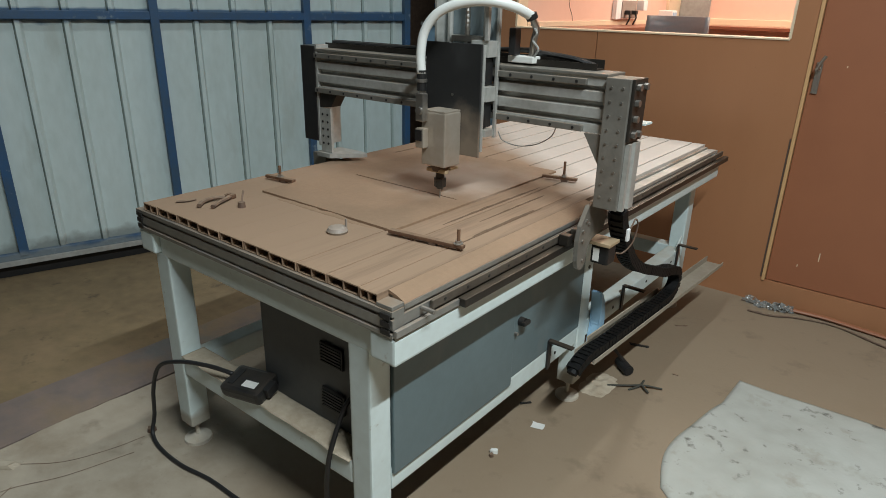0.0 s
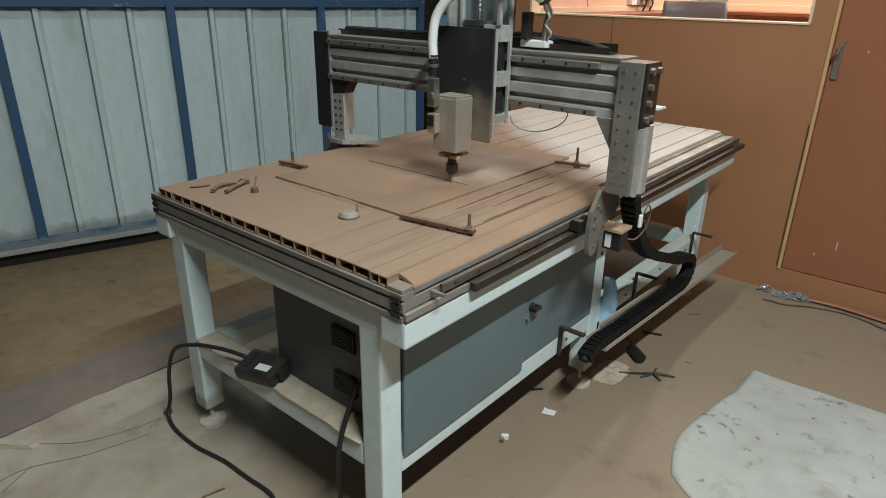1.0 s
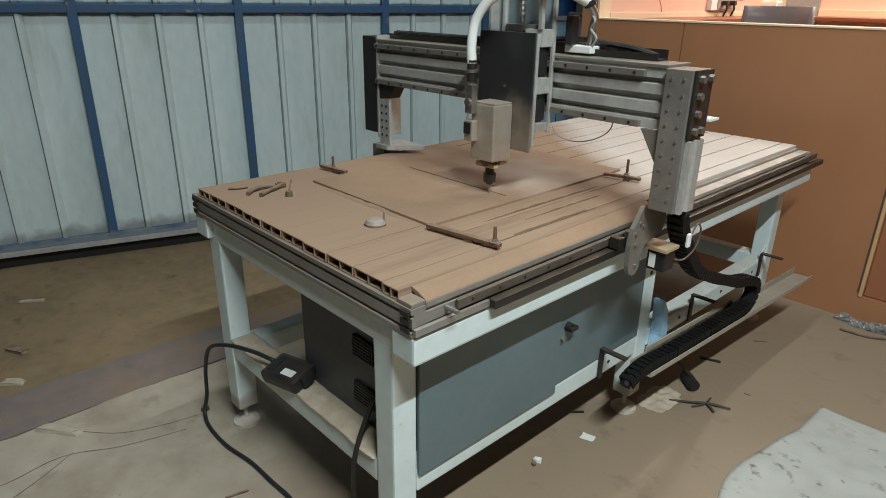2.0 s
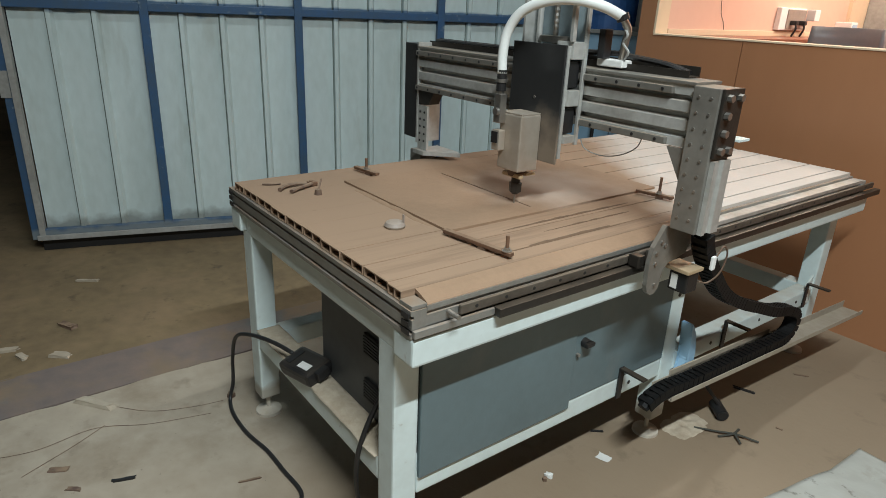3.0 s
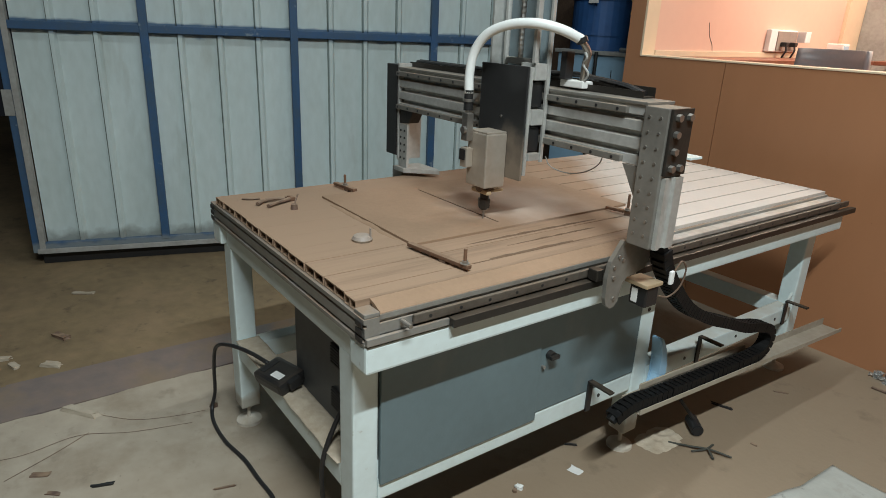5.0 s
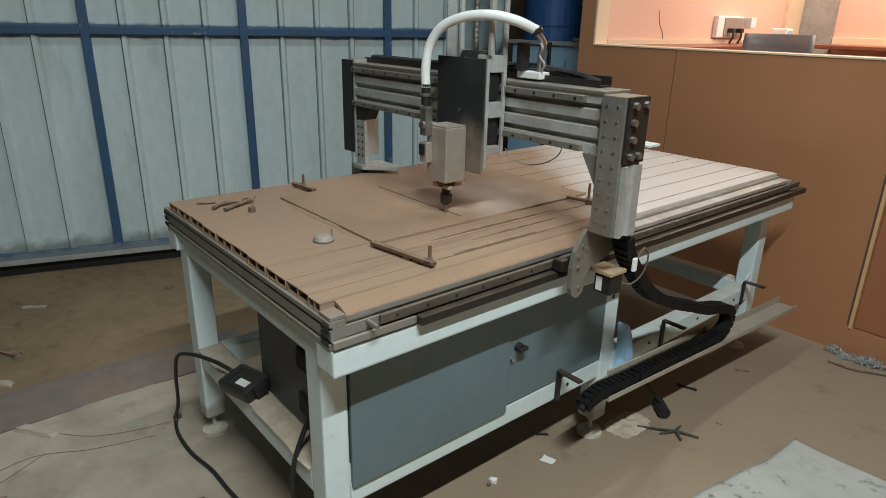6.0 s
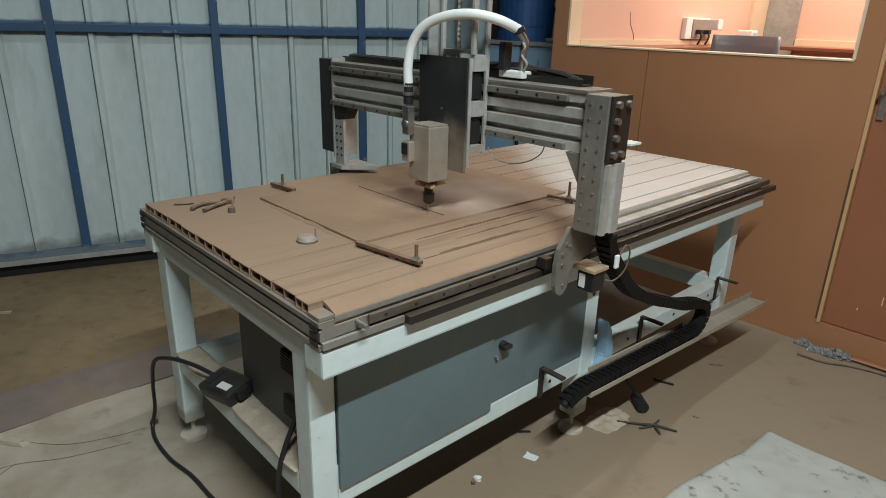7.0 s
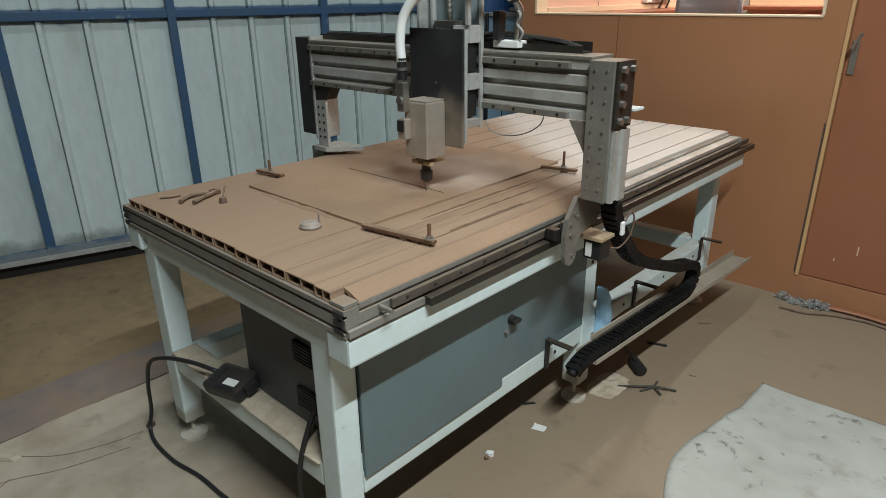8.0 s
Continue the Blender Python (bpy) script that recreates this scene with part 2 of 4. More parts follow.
def dusted_floor(m, color):
    """Sawdust trodden into the slab on the open side of the machine."""
    nt = m.node_tree
    n, l = nt.nodes, nt.links
    b = n["Principled BSDF"]
    out = b.inputs["Base Color"].links[0].from_socket
    g = n.new("ShaderNodeNewGeometry")
    sp = n.new("ShaderNodeSeparateXYZ")
    l.new(g.outputs["Position"], sp.inputs[0])
    nz = n.new("ShaderNodeTexNoise")
    nz.inputs["Scale"].default_value, nz.inputs["Detail"].default_value = 2.2, 7
    l.new(g.outputs["Position"], nz.inputs["Vector"])
    a = n.new("ShaderNodeMath")
    a.operation = "MULTIPLY_ADD"
    l.new(nz.outputs[0], a.inputs[0])
    a.inputs[1].default_value = 0.9
    l.new(sp.outputs[0], a.inputs[2])
    r = n.new("ShaderNodeMapRange")
    r.inputs["From Min"].default_value, r.inputs["From Max"].default_value, r.inputs["To Max"].default_value = -0.45, 0.25, 0.9
    l.new(a.outputs[0], r.inputs["Value"])
    mx = n.new("ShaderNodeMix")
    mx.data_type = "RGBA"
    l.new(r.outputs[0], mx.inputs["Factor"])
    l.new(out, mx.inputs["A"])
    mx.inputs["B"].default_value = (*color, 1)
    l.new(mx.outputs["Result"], b.inputs["Base Color"])


dusted_floor(M["concrete"], (0.25, 0.18, 0.116))
grime_and_sheen(M["blue"], ((0.08, 0.15),), (0.22, 0.25, 0.25))
blotched(M["concrete"], 8, 0.58, 0.72, (0.12, 0.085, 0.055), 0.45)
blotched(M["strip"], 2.4, 0.44, 0.60, (0.235, 0.168, 0.100), 0.75)
blotched(M["strip"], 1.3, 0.55, 0.62, (0.13, 0.145, 0.15), 0.7)
blotched(M["earth"], 1.6, 0.50, 0.66, (0.29, 0.20, 0.115), 0.6)
blotched(M["earth"], 9, 0.60, 0.70, (0.06, 0.045, 0.03), 0.6)
blotched(M["frame"], 26, 0.66, 0.74, (0.26, 0.20, 0.14), 0.5)
blotched(M["cabinet"], 6, 0.57, 0.70, (0.22, 0.22, 0.20), 0.35, (1, 1, 0.5))
blotched(M["ply"], 30, 0.70, 0.76, (0.20, 0.08, 0.04), 0.6)
blotched(M["blue"], 14, 0.62, 0.70, (0.30, 0.36, 0.38), 0.6)


# ---------------- mesh helpers ----------------
def thing(name, at=(0, 0, 0), label="", category="", group="", kind="", rz=0.0):
    o = new(name)
    o.empty_display_size = 0.05
    o.matrix_world = pose(*at, 0, 0, rz)
    return tagged(o, label, category, group, kind)


def mesh_object(name, bm, mat, smooth=False):
    me = bpy.data.meshes.new(name)
    bmesh.ops.recalc_face_normals(bm, faces=bm.faces)
    for f in bm.faces:
        f.smooth = smooth
    bm.to_mesh(me)
    bm.free()
    me.materials.append(mat)
    return new(name, me)


def part(name, bm, mat, parent, label="", smooth=False):
    """Links a bmesh, given in world places, as one mesh object under parent."""
    o = mesh_object(name, bm, mat, smooth)
    bpy.context.view_layer.update()
    o.parent = parent
    o.matrix_parent_inverse = parent.matrix_world.inverted()
    if label:
        o["label"] = label
    return o


def solo(name, bm, mat, label="", category="", group="", kind="", smooth=False):
    return tagged(mesh_object(name, bm, mat, smooth), label, category, group, kind)


def box(x0, x1, y0, y1, z0, z1, bevel=0.0, bm=None, m=None):
    bm = bm or bmesh.new()
    r = bmesh.ops.create_cube(bm, size=1.0)
    vs = r["verts"]
    for v in vs:
        v.co = Vector((x0 + (v.co.x + 0.5) * (x1 - x0), y0 + (v.co.y + 0.5) * (y1 - y0), z0 + (v.co.z + 0.5) * (z1 - z0)))
    if bevel:
        es = list({e for v in vs for e in v.link_edges})
        r = bmesh.ops.bevel(bm, geom=es, offset=bevel, segments=2, affect="EDGES", profile=0.6)
        vs = list({v for f in r["faces"] for v in f.verts} | {v for v in vs if v.is_valid})
    if m:
        bmesh.ops.transform(bm, matrix=m, verts=vs)
    return bm


def cyl(p0, p1, r, r2=None, seg=16, bm=None):
    bm = bm or bmesh.new()
    p0, p1 = Vector(p0), Vector(p1)
    d = p1 - p0
    m = Matrix.Translation((p0 + p1) / 2) @ d.to_track_quat("Z", "Y").to_matrix().to_4x4()
    bmesh.ops.create_cone(bm, cap_ends=True, segments=seg, radius1=r, radius2=r if r2 is None else r2, depth=d.length, matrix=m)
    return bm


def prism(pts, axis, a, b, bm=None):
    """Extrudes an outline of pairs along an axis, 'x', 'y' or 'z', from a to b."""
    bm = bm or bmesh.new()

    def at(p, q):
        return {"x": (q, p[0], p[1]), "y": (p[0], q, p[1]), "z": (p[0], p[1], q)}[axis]
    va = [bm.verts.new(at(p, a)) for p in pts]
    vb = [bm.verts.new(at(p, b)) for p in pts]
    k = len(pts)
    for i in range(k):
        bm.faces.new((va[i], va[(i + 1) % k], vb[(i + 1) % k], vb[i]))
    bm.faces.new(va)
    bm.faces.new(vb[::-1])
    return bm


def spline(pts, n=8):
    """Points on a smooth curve through pts."""
    P = [Vector(p) for p in pts]
    P = [2 * P[0] - P[1]] + P + [2 * P[-1] - P[-2]]
    out = []
    for i in range(1, len(P) - 2):
        a, b, c, d = P[i - 1:i + 3]
        for j in range(n):
            t = j / n
            out.append(0.5 * (2 * b + (c - a) * t + (2 * a - 5 * b + 4 * c - d) * t * t + (3 * b - a - 3 * c + d) * t ** 3))
    out.append(P[-2])
    return out


def sweep(pts, r, seg=10, bm=None, flat=1.0, n=8, rib=0.0):
    """A tube along a smooth curve; flat squashes its height; rib makes it corrugated."""
    bm = bm or bmesh.new()
    path = spline(pts, n) if n > 1 else [Vector(p) for p in pts]
    rings, side = [], None
    for i, p in enumerate(path):
        d = (path[min(i + 1, len(path) - 1)] - path[max(i - 1, 0)]).normalized()
        if side is None:
            side = d.cross(Vector((0, 0, 1)))
            side = side if side.length > 0.05 else Vector((1, 0, 0))
        side = (side - d * side.dot(d)).normalized()
        up = side.cross(d)
        rr = r * (1 + (rib if i % 2 else -rib))
        rings.append([bm.verts.new(p + side * math.cos(a) * rr + up * math.sin(a) * rr * flat) for a in (2 * math.pi * k / seg for k in range(seg))])
    for a, b in zip(rings, rings[1:]):
        for k in range(seg):
            bm.faces.new((a[k], a[(k + 1) % seg], b[(k + 1) % seg], b[k]))
    bm.faces.new(rings[0][::-1])
    bm.faces.new(rings[-1])
    return bm


def gpart(name, bm, mat, parent, label="", smooth=False):
    """A part of the gantry, set to the place where the gantry stands along the bed."""
    bmesh.ops.translate(bm, vec=(0, GDY, 0), verts=bm.verts)
    return part(name, bm, mat, parent, label, smooth)


def tube_bar(x0, x1, y0, y1, z0, z1, bevel=0.006):
    return box(x0, x1, y0, y1, z0, z1, bevel)


# ---------------- ground ----------------
bm = bmesh.new()
edge = []
rng = random.Random(3)
N = 120
for i in range(N + 1):
    y = -4.0 + i * 6.6 / N
    edge.append((-1.33 + 0.012 * noise.noise((y * 3, 0, 0)) + 0.010 * noise.noise((y * 14, 5, 0)), y))
outline = edge + [(5.0, 2.6), (5.0, -4.0)]
bm = prism(outline, "z", -0.2, 0.0, bm)
solo("floor", bm, M["concrete"], "worn grey-brown concrete floor with dust and stains", "floor", kind="structure")
solo("floor_strip", box(-1.62, -1.356, -4.0, 6.0, -0.2, -0.012), M["strip"], "dark purplish strip of rough concrete along the slab", "floor", kind="structure")
bm = bmesh.new()
G = 60
grid = [[bm.verts.new((-9.0 + i * 7.39 / G, -6 + j * 14.0 / G, -0.014 + 0.006 * noise.noise((i * 0.6, j * 0.6, 0)))) for j in range(G + 1)] for i in range(G + 1)]
for i in range(G):
    for j in range(G):
        bm.faces.new((grid[i][j], grid[i + 1][j], grid[i + 1][j + 1], grid[i][j + 1]))
solo("ground", bm, M["earth"], "trodden brown earth floor before the gate", "ground", kind="structure", smooth=True)
solo("floor_back", box(-1.34, 5.0, 2.6, 7.0, -0.2, -0.004), M["concrete"], "concrete floor behind the partition", "floor", kind="structure")

# ---------------- gate of pale corrugated sheet ----------------
GATE = thing("gate", (-2.97, -0.41, 0.075), "pale blue corrugated sheet gate with blue-painted steel frame", "gate")
GX, GY, GA = -2.97, -0.41, 16.8
GM = pose(GX, GY, 0, 0, 0, 90 - GA)   # local x runs along the gate, local -y faces the workshop
GLEN, GTOP, GBOT = 2.94, 2.75, 0.055
POSTS = (0.055, 0.667, 1.43, 2.25, 2.92)


def gate_sheet(s0, s1, z0, z1):
    """A sheet with trapezoid ribs at an even pitch between two posts."""
    front = [(s0, 0.0)]
    for k in range(20):
        c = 0.243 + 0.1995 * k
        if s0 + 0.03 < c < s1 - 0.03:
            front += [(c - 0.017, 0.0), (c - 0.013, -0.024), (c + 0.006, -0.024), (c + 0.020, 0.0)]
    front.append((s1, 0.0))
    back = [(x, y + 0.0015) for x, y in front[::-1]]
    b = prism(front + back, "z", z0, z1)
    bmesh.ops.transform(b, matrix=GM, verts=b.verts)
    return b


for s0, s1 in zip(POSTS, POSTS[1:]):
    part("sheet", gate_sheet(s0 + 0.01, s1 - 0.01, 0.10, 1.222), M["sheet"], GATE)
    part("sheet", gate_sheet(s0 + 0.01, s1 - 0.01, 1.262, GTOP), M["sheet"], GATE)
# Dirt lines that also paint the shaded left side of each rib.
for k in range(20):
    c = 0.243 + 0.1995 * k
    if c < GLEN - 0.03 and min(abs(c - p) for p in POSTS) > 0.03:
        for z0, z1 in ((0.116, 1.221), (1.263, GTOP - 0.01)):
            part("seam", box(c - 0.0205, c - 0.0172, -0.0022, -0.0004, z0, z1, m=GM), M["seam"], GATE, "line of dirt and painted shade beside the rib")
for s in POSTS[1:]:
    part("post", box(s - 0.021, s + 0.021, -0.044, -0.008, 0.10, GTOP, 0.003, m=GM), M["blue"], GATE)
for z0, z1 in ((1.222, 1.262), (0.082, 0.115), (2.28, 2.32)):
    part("rail", box(0.04, GLEN, -0.040, -0.008, z0, z1, 0.003, m=GM), M["blue"], GATE)
part("bottom_edge", box(0.02, GLEN, -0.05, 0.01, GBOT, 0.082, 0.002, m=GM), M["edge"], GATE, "grey dusty bottom angle")
part("end_post", box(-0.006, 0.030, -0.03, 0.03, GBOT, GTOP, 0.004, m=GM), M["blue"], GATE, "blue end post with worn paint")
# Made-up black strip: stands in for the shade in the gap below.
part("gap_shade", box(0.03, GLEN, 0.0, 0.02, -0.03, GBOT, m=GM), M["rubber"], GATE, "black strip added under the gate to darken the open gap")
part("hinge_plate", box(-0.018, 0.028, -0.036, -0.031, 0.80, 0.93, 0.002, m=GM), M["edge"], GATE, "grey welded hinge plate")
part("end_angle", box(0.032, 0.060, -0.046, 0.0, GBOT, GTOP, 0.002, m=GM), M["edge"], GATE)

# ---------------- partition with window and door ----------------
WY0, WY1 = 2.385, 2.445
WX0, WX1 = -1.385, 3.2
W_L, W_R, SILL, W_T, TOP = -1.285, 0.112, 1.212, 2.1, 2.9
DX0, DX1, DZ0, DZ1 = 0.203, 1.09, 0.128, 2.12
bm = bmesh.new()
for b in ((WX0, W_L, 0.0, TOP), (W_L, -0.79, 0.0, SILL), (-0.786, W_R, 0.0, SILL), (W_R, DX0, 0.0, TOP), (W_L, W_R, W_T, TOP), (DX0, DX1, 0, DZ0 - 0.012),
          (DX0, DX1, DZ1, TOP), (DX1, WX1, 0, TOP)):
    box(b[0], b[1], WY0, WY1, b[2], b[3], bm=bm)
solo("wall_north", bm, M["ply"], "orange-brown laminated board partition with a window opening", "wall", kind="structure")
win = thing("window_1", (-0.575, WY0, SILL), "open interior window with pale trim in the brown partition", "window", kind="structure")
part("window_sill", box(W_L, W_R, WY0 - 0.006, WY1 + 0.05, SILL, SILL + 0.008, 0.002), M["cream"], win)
part("window_jamb", box(W_L - 0.004, W_L + 0.008, WY0 - 0.003, WY1 + 0.04, SILL + 0.008, W_T), M["cream"], win)
part("window_jamb", box(W_R - 0.008, W_R + 0.004, WY0 - 0.003, WY1 + 0.04, SILL + 0.008, W_T), M["cream"], win)
part("window_head", box(W_L, W_R, WY0 - 0.003, WY1 + 0.04, W_T, W_T + 0.008), M["cream"], win)
dr = thing("door_1", (0.66, WY0, DZ0), "closed red-brown board door with pale edge trim", "door", kind="structure")
part("door_panel", box(DX0 + 0.016, DX1 - 0.016, WY0 + 0.012, WY1, DZ0 - 0.008, DZ1, 0.002), M["door"], dr)
part("door_stop", box(DX0, DX0 + 0.014, WY0 - 0.008, WY1, DZ0 - 0.012, DZ1, 0.002), M["trim"], dr, "pale edge strip")
part("door_stop", box(DX1 - 0.014, DX1, WY0 - 0.008, WY1, DZ0 - 0.012, DZ1, 0.002), M["trim"], dr, "pale edge strip")
part("edge_gap", box(DX0 - 0.009, DX0 - 0.003, WY0 - 0.002, WY0 + 0.004, 0.13, 0.80), M["groove"], dr, "dark open crack beside the edge strip")
for x, z, h in ((0.415, 0.262, 0.040), (0.335, 0.215, 0.012), (0.52, 0.95, 0.010), (0.345, 1.115, 0.008)):
    part("paint_fleck", box(x, x + 0.004, WY0 + 0.0105, WY0 + 0.0125, z, z + h), M["cream"], dr)
bm = box(0.232, 0.257, WY0 + 0.002, WY0 + 0.013, 1.0, 1.13, 0.003)
cyl((0.245, WY0 + 0.01, 1.105), (0.245, WY0 - 0.045, 1.105), 0.008, bm=bm)
hd = part("door_handle", bm, M["steel"], dr, "worn metal handle plate")
part("lever", sweep([(0.245, WY0 - 0.045, 1.105), (0.255, WY0 - 0.05, 1.13), (0.27, WY0 - 0.05, 1.16)], 0.007, 8), M["steel"], hd)

# ---------------- office behind the window ----------------
OY = 4.9
solo("wall_office_back", box(-1.385, 3.2, OY, OY + 0.06, 0, TOP), M["office_wall"], "salmon office wall", "wall", kind="structure")
solo("wall_office_side", box(-1.385, -1.295, WY1, OY, 0, TOP), M["office_wall"], "salmon office side wall", "wall", kind="structure")
solo("wall_office_east", box(3.14, 3.2, WY1, OY, 0, TOP), M["office_wall"], "salmon office side wall", "wall", kind="structure")
solo("ceiling_office", box(-1.385, 3.2, WY0, OY + 0.06, TOP, TOP + 0.05), M["cream"], "plain office ceiling", "ceiling", kind="structure")

# ---------------- shed shell, unseen: added to enclose the place and bounce lamp light ---
solo("wall_south", box(-9, 5.0, -4.2, -4.0, -0.2, 4.2), M["wall_shed"], "unseen shed wall, added to bounce light", "wall", kind="structure")
solo("wall_east", box(5.0, 5.2, -4.2, 7.0, -0.2, 4.2), M["wall_shed"], "unseen shed wall, added to bounce light", "wall", kind="structure")
solo("wall_far", box(-9, 5.0, 7.0, 7.2, -0.2, 4.2), M["wall_shed"], "unseen shed wall, added to bounce light", "wall", kind="structure")
solo("ceiling", box(-3.2, 5.2, -4.2, 7.2, 4.2, 4.3), M["wall_shed"], "unseen roof, added to bounce light", "ceiling", kind="structure")

# ---------------- CNC router ----------------
CNC = thing("cnc_router", (-0.49, 1.1, 0.0), "dusty CNC router with white steel frame and aluminium gantry", "CNC machine")
GDY = -0.018        # the gantry along the bed
HX = -0.36          # place of the head along the gantry
LEGX = ((-0.15, -0.085), (-0.945, -0.88))
LEGY = ((0.017, 0.082), (1.016, 1.081), (2.022, 2.087))

for x0, x1 in LEGX:
    for y0, y1 in LEGY:
        leg = part("leg", tube_bar(x0, x1, y0, y1, 0.072, 0.655), M["frame"], CNC)
        cx, cy = (x0 + x1) / 2, (y0 + y1) / 2
        bm = cyl((cx, cy, 0.0), (cx, cy, 0.010), 0.043, 0.042, 24)
        cyl((cx, cy, 0.010), (cx, cy, 0.020), 0.040, 0.013, 24, bm)
        cyl((cx, cy, 0.018), (cx, cy, 0.078), 0.007, seg=10, bm=bm)
        cyl((cx, cy, 0.056), (cx, cy, 0.068), 0.014, seg=6, bm=bm)
        part("foot", bm, M["footpad"], leg, "pale levelling foot on a threaded stem")
# side rails, aprons and lower rails
part("side_rail", tube_bar(-0.066, 0.004, 0.0, 2.052, 0.655, 0.717), M["frame"], CNC)
part("side_rail", tube_bar(-0.984, -0.914, 0.0, 2.052, 0.655, 0.717), M["frame"], CNC)
part("apron", tube_bar(-0.912, -0.068, 0.017, 0.075, 0.648, 0.716), M["frame"], CNC)
part("apron", tube_bar(-0.912, -0.068, 1.985, 2.045, 0.648, 0.716), M["frame"], CNC)
part("lower_rail", tube_bar(-0.148, -0.087, 0.084, 1.014, 0.242, 0.307), M["frame"], CNC)
part("lower_rail", tube_bar(-0.148, -0.087, 1.083, 2.020, 0.242, 0.307), M["frame"], CNC)
part("lower_rail", tube_bar(-0.943, -0.882, 0.084, 2.020, 0.242, 0.307), M["frame"], CNC)
part("lower_crossbar", tube_bar(-0.878, -0.152, 0.019, 0.080, 0.268, 0.335), M["frame"], CNC, "white crossbar thick with sawdust")
part("lower_crossbar", tube_bar(-0.878, -0.152, 2.024, 2.085, 0.242, 0.307), M["frame"], CNC)
part("lower_crossbar", tube_bar(-0.878, -0.152, 1.02, 1.078, 0.242, 0.307), M["frame"], CNC)
for y0, y1, s in ((0.082, 0.13, 1), (2.022, 1.96, -1), (1.081, 1.12, 1)):
    part("gusset", prism([(y0, 0.655), (y1, 0.655), (y0, 0.60)], "x", -0.13, -0.12), M["frame"], CNC)
    part("gusset", prism([(y0, 0.307), (y1, 0.307), (y0, 0.36)], "x", -0.10, -0.092), M["frame"], CNC)
for z in (0.52, 0.60):
    part("bolt_hole", cyl((-0.0865, 1.048, z), (-0.0835, 1.048, z), 0.007, seg=10), M["black"], CNC)
for y in (1.3, 1.62, 1.9, 0.86):
    part("bolt_hole", cyl((-0.0875, y, 0.275), (-0.085, y, 0.275), 0.006, seg=10), M["black"], CNC)

# electrical cabinet
cab = part("cabinet", box(-0.56, -0.094, 0.086, 1.012, 0.25, 0.645, 0.003), M["cabinet_dark"], CNC, "dark sheet-metal electrical cabinet")
part("cabinet_panel", box(-0.092, -0.085, 0.58, 1.012, 0.31, 0.652, 0.001), M["cabinet"], cab)
part("cabinet_door", box(-0.092, -0.079, 0.086, 0.585, 0.29, 0.64, 0.003), M["cabinet"], cab, "blue-grey enamelled cabinet door")
bm = cyl((-0.085, 0.622, 0.485), (-0.068, 0.622, 0.485), 0.014, 0.013, 20)
box(-0.070, -0.058, 0.606, 0.638, 0.480, 0.492, 0.003, bm)
part("lock", bm, M["black"], cab, "black quarter-turn lock")
part("stud", cyl((-0.085, 0.598, 0.455), (-0.075, 0.598, 0.455), 0.005, seg=10), M["steel"], cab)
for z in (0.51, 0.383):
    v = part("fan_vent", box(-0.318, -0.238, 0.077, 0.0855, z, z + 0.056, 0.002), M["black"], cab, "black fan grille")
    for k in range(6):
        part("slat", box(-0.314, -0.242, 0.074, 0.077, z + 0.004 + k * 0.0085, z + 0.008 + k * 0.0085), M["rubber"], v)


# bed extrusions
def extrusion(y0, z0, z1, d):
    """Outline, across and up, of a bed extrusion with two grooves in its outer side."""
    h = z1 - z0
    return [(y0, z0), (y0 + d, z0), (y0 + d, z1), (y0, z1), (y0, z1 - 0.17 * h), (y0 + 0.007, z1 - 0.20 * h), (y0 + 0.007, z1 - 0.30 * h),
            (y0 + 0.002, z1 - 0.33 * h), (y0 + 0.002, z0 + 0.30 * h), (y0 + 0.007, z0 + 0.27 * h), (y0 + 0.007, z0 + 0.19 * h), (y0, z0 + 0.16 * h)]


part("front_extrusion", prism(extrusion(-0.002, 0.719, 0.777, 0.036), "x", -0.982, -0.001), M["alu_dusty"], CNC)
part("rear_extrusion", box(-0.982, -0.001, 1.972, 2.007, 0.719, 0.777, 0.002), M["alu"], CNC)
part("side_extrusion", prism([(-x, z) for x, z in extrusion(0.0, 0.719, 0.782, 0.034)], "y", 0.0345, 0.90), M["alu_dusty"], CNC)
part("side_extrusion", prism([(-x, z) for x, z in extrusion(0.0, 0.719, 0.782, 0.034)], "y", 0.9005, 1.972), M["alu"], CNC, "clean bright aluminium edge extrusion")
part("edge_strip", box(-0.0455, -0.0345, 0.04, 1.970, 0.779, 0.790, 0.001), M["alu_dusty"], CNC)
part("side_extrusion", prism([(x - 0.982, z) for x, z in extrusion(0.0, 0.719, 0.782, 0.034)], "y", 0.0345, 1.972), M["alu_dusty"], CNC)
for x in (-0.018, -0.964):
    for z in (0.731, 0.748, 0.765):
        part("end_cell", box(x - 0.013, x + 0.013, -0.0055, -0.0022, z - 0.006, z + 0.006, 0.001), M["black"], CNC)
solo("sawdust_heap", prism([(-0.0455, 0.7905), (-0.0455, 0.7996), (-0.026, 0.7945), (-0.006, 0.7865), (-0.002, 0.7826), (-0.034, 0.7826), (-0.034, 0.7905)], "y", 0.0365, 0.88), M["mdf"],
     "sawdust banked against the bed's edge boards", "sawdust", kind="stuff")
part("corner_cap", box(-0.0455, -0.003, 0.0005, 0.036, 0.7775, 0.7865, 0.002), M["alu_dusty"], CNC)
lip = part("edge_lip", box(0.0, 0.010, 0.0, 0.20, 0.722, 0.738, 0.002), M["alu_dusty"], CNC)
rail = part("guide_rail", box(0.0, 0.009, 0.11, 2.06, 0.745, 0.766, 0.003), M["grimy_rail"], CNC, "grimy brown guide rail")
for k in range(24):
    part("rail_hole", cyl((0.0085, 0.15 + k * 0.08, 0.756), (0.0098, 0.15 + k * 0.08, 0.756), 0.004, seg=8), M["black"], rail)
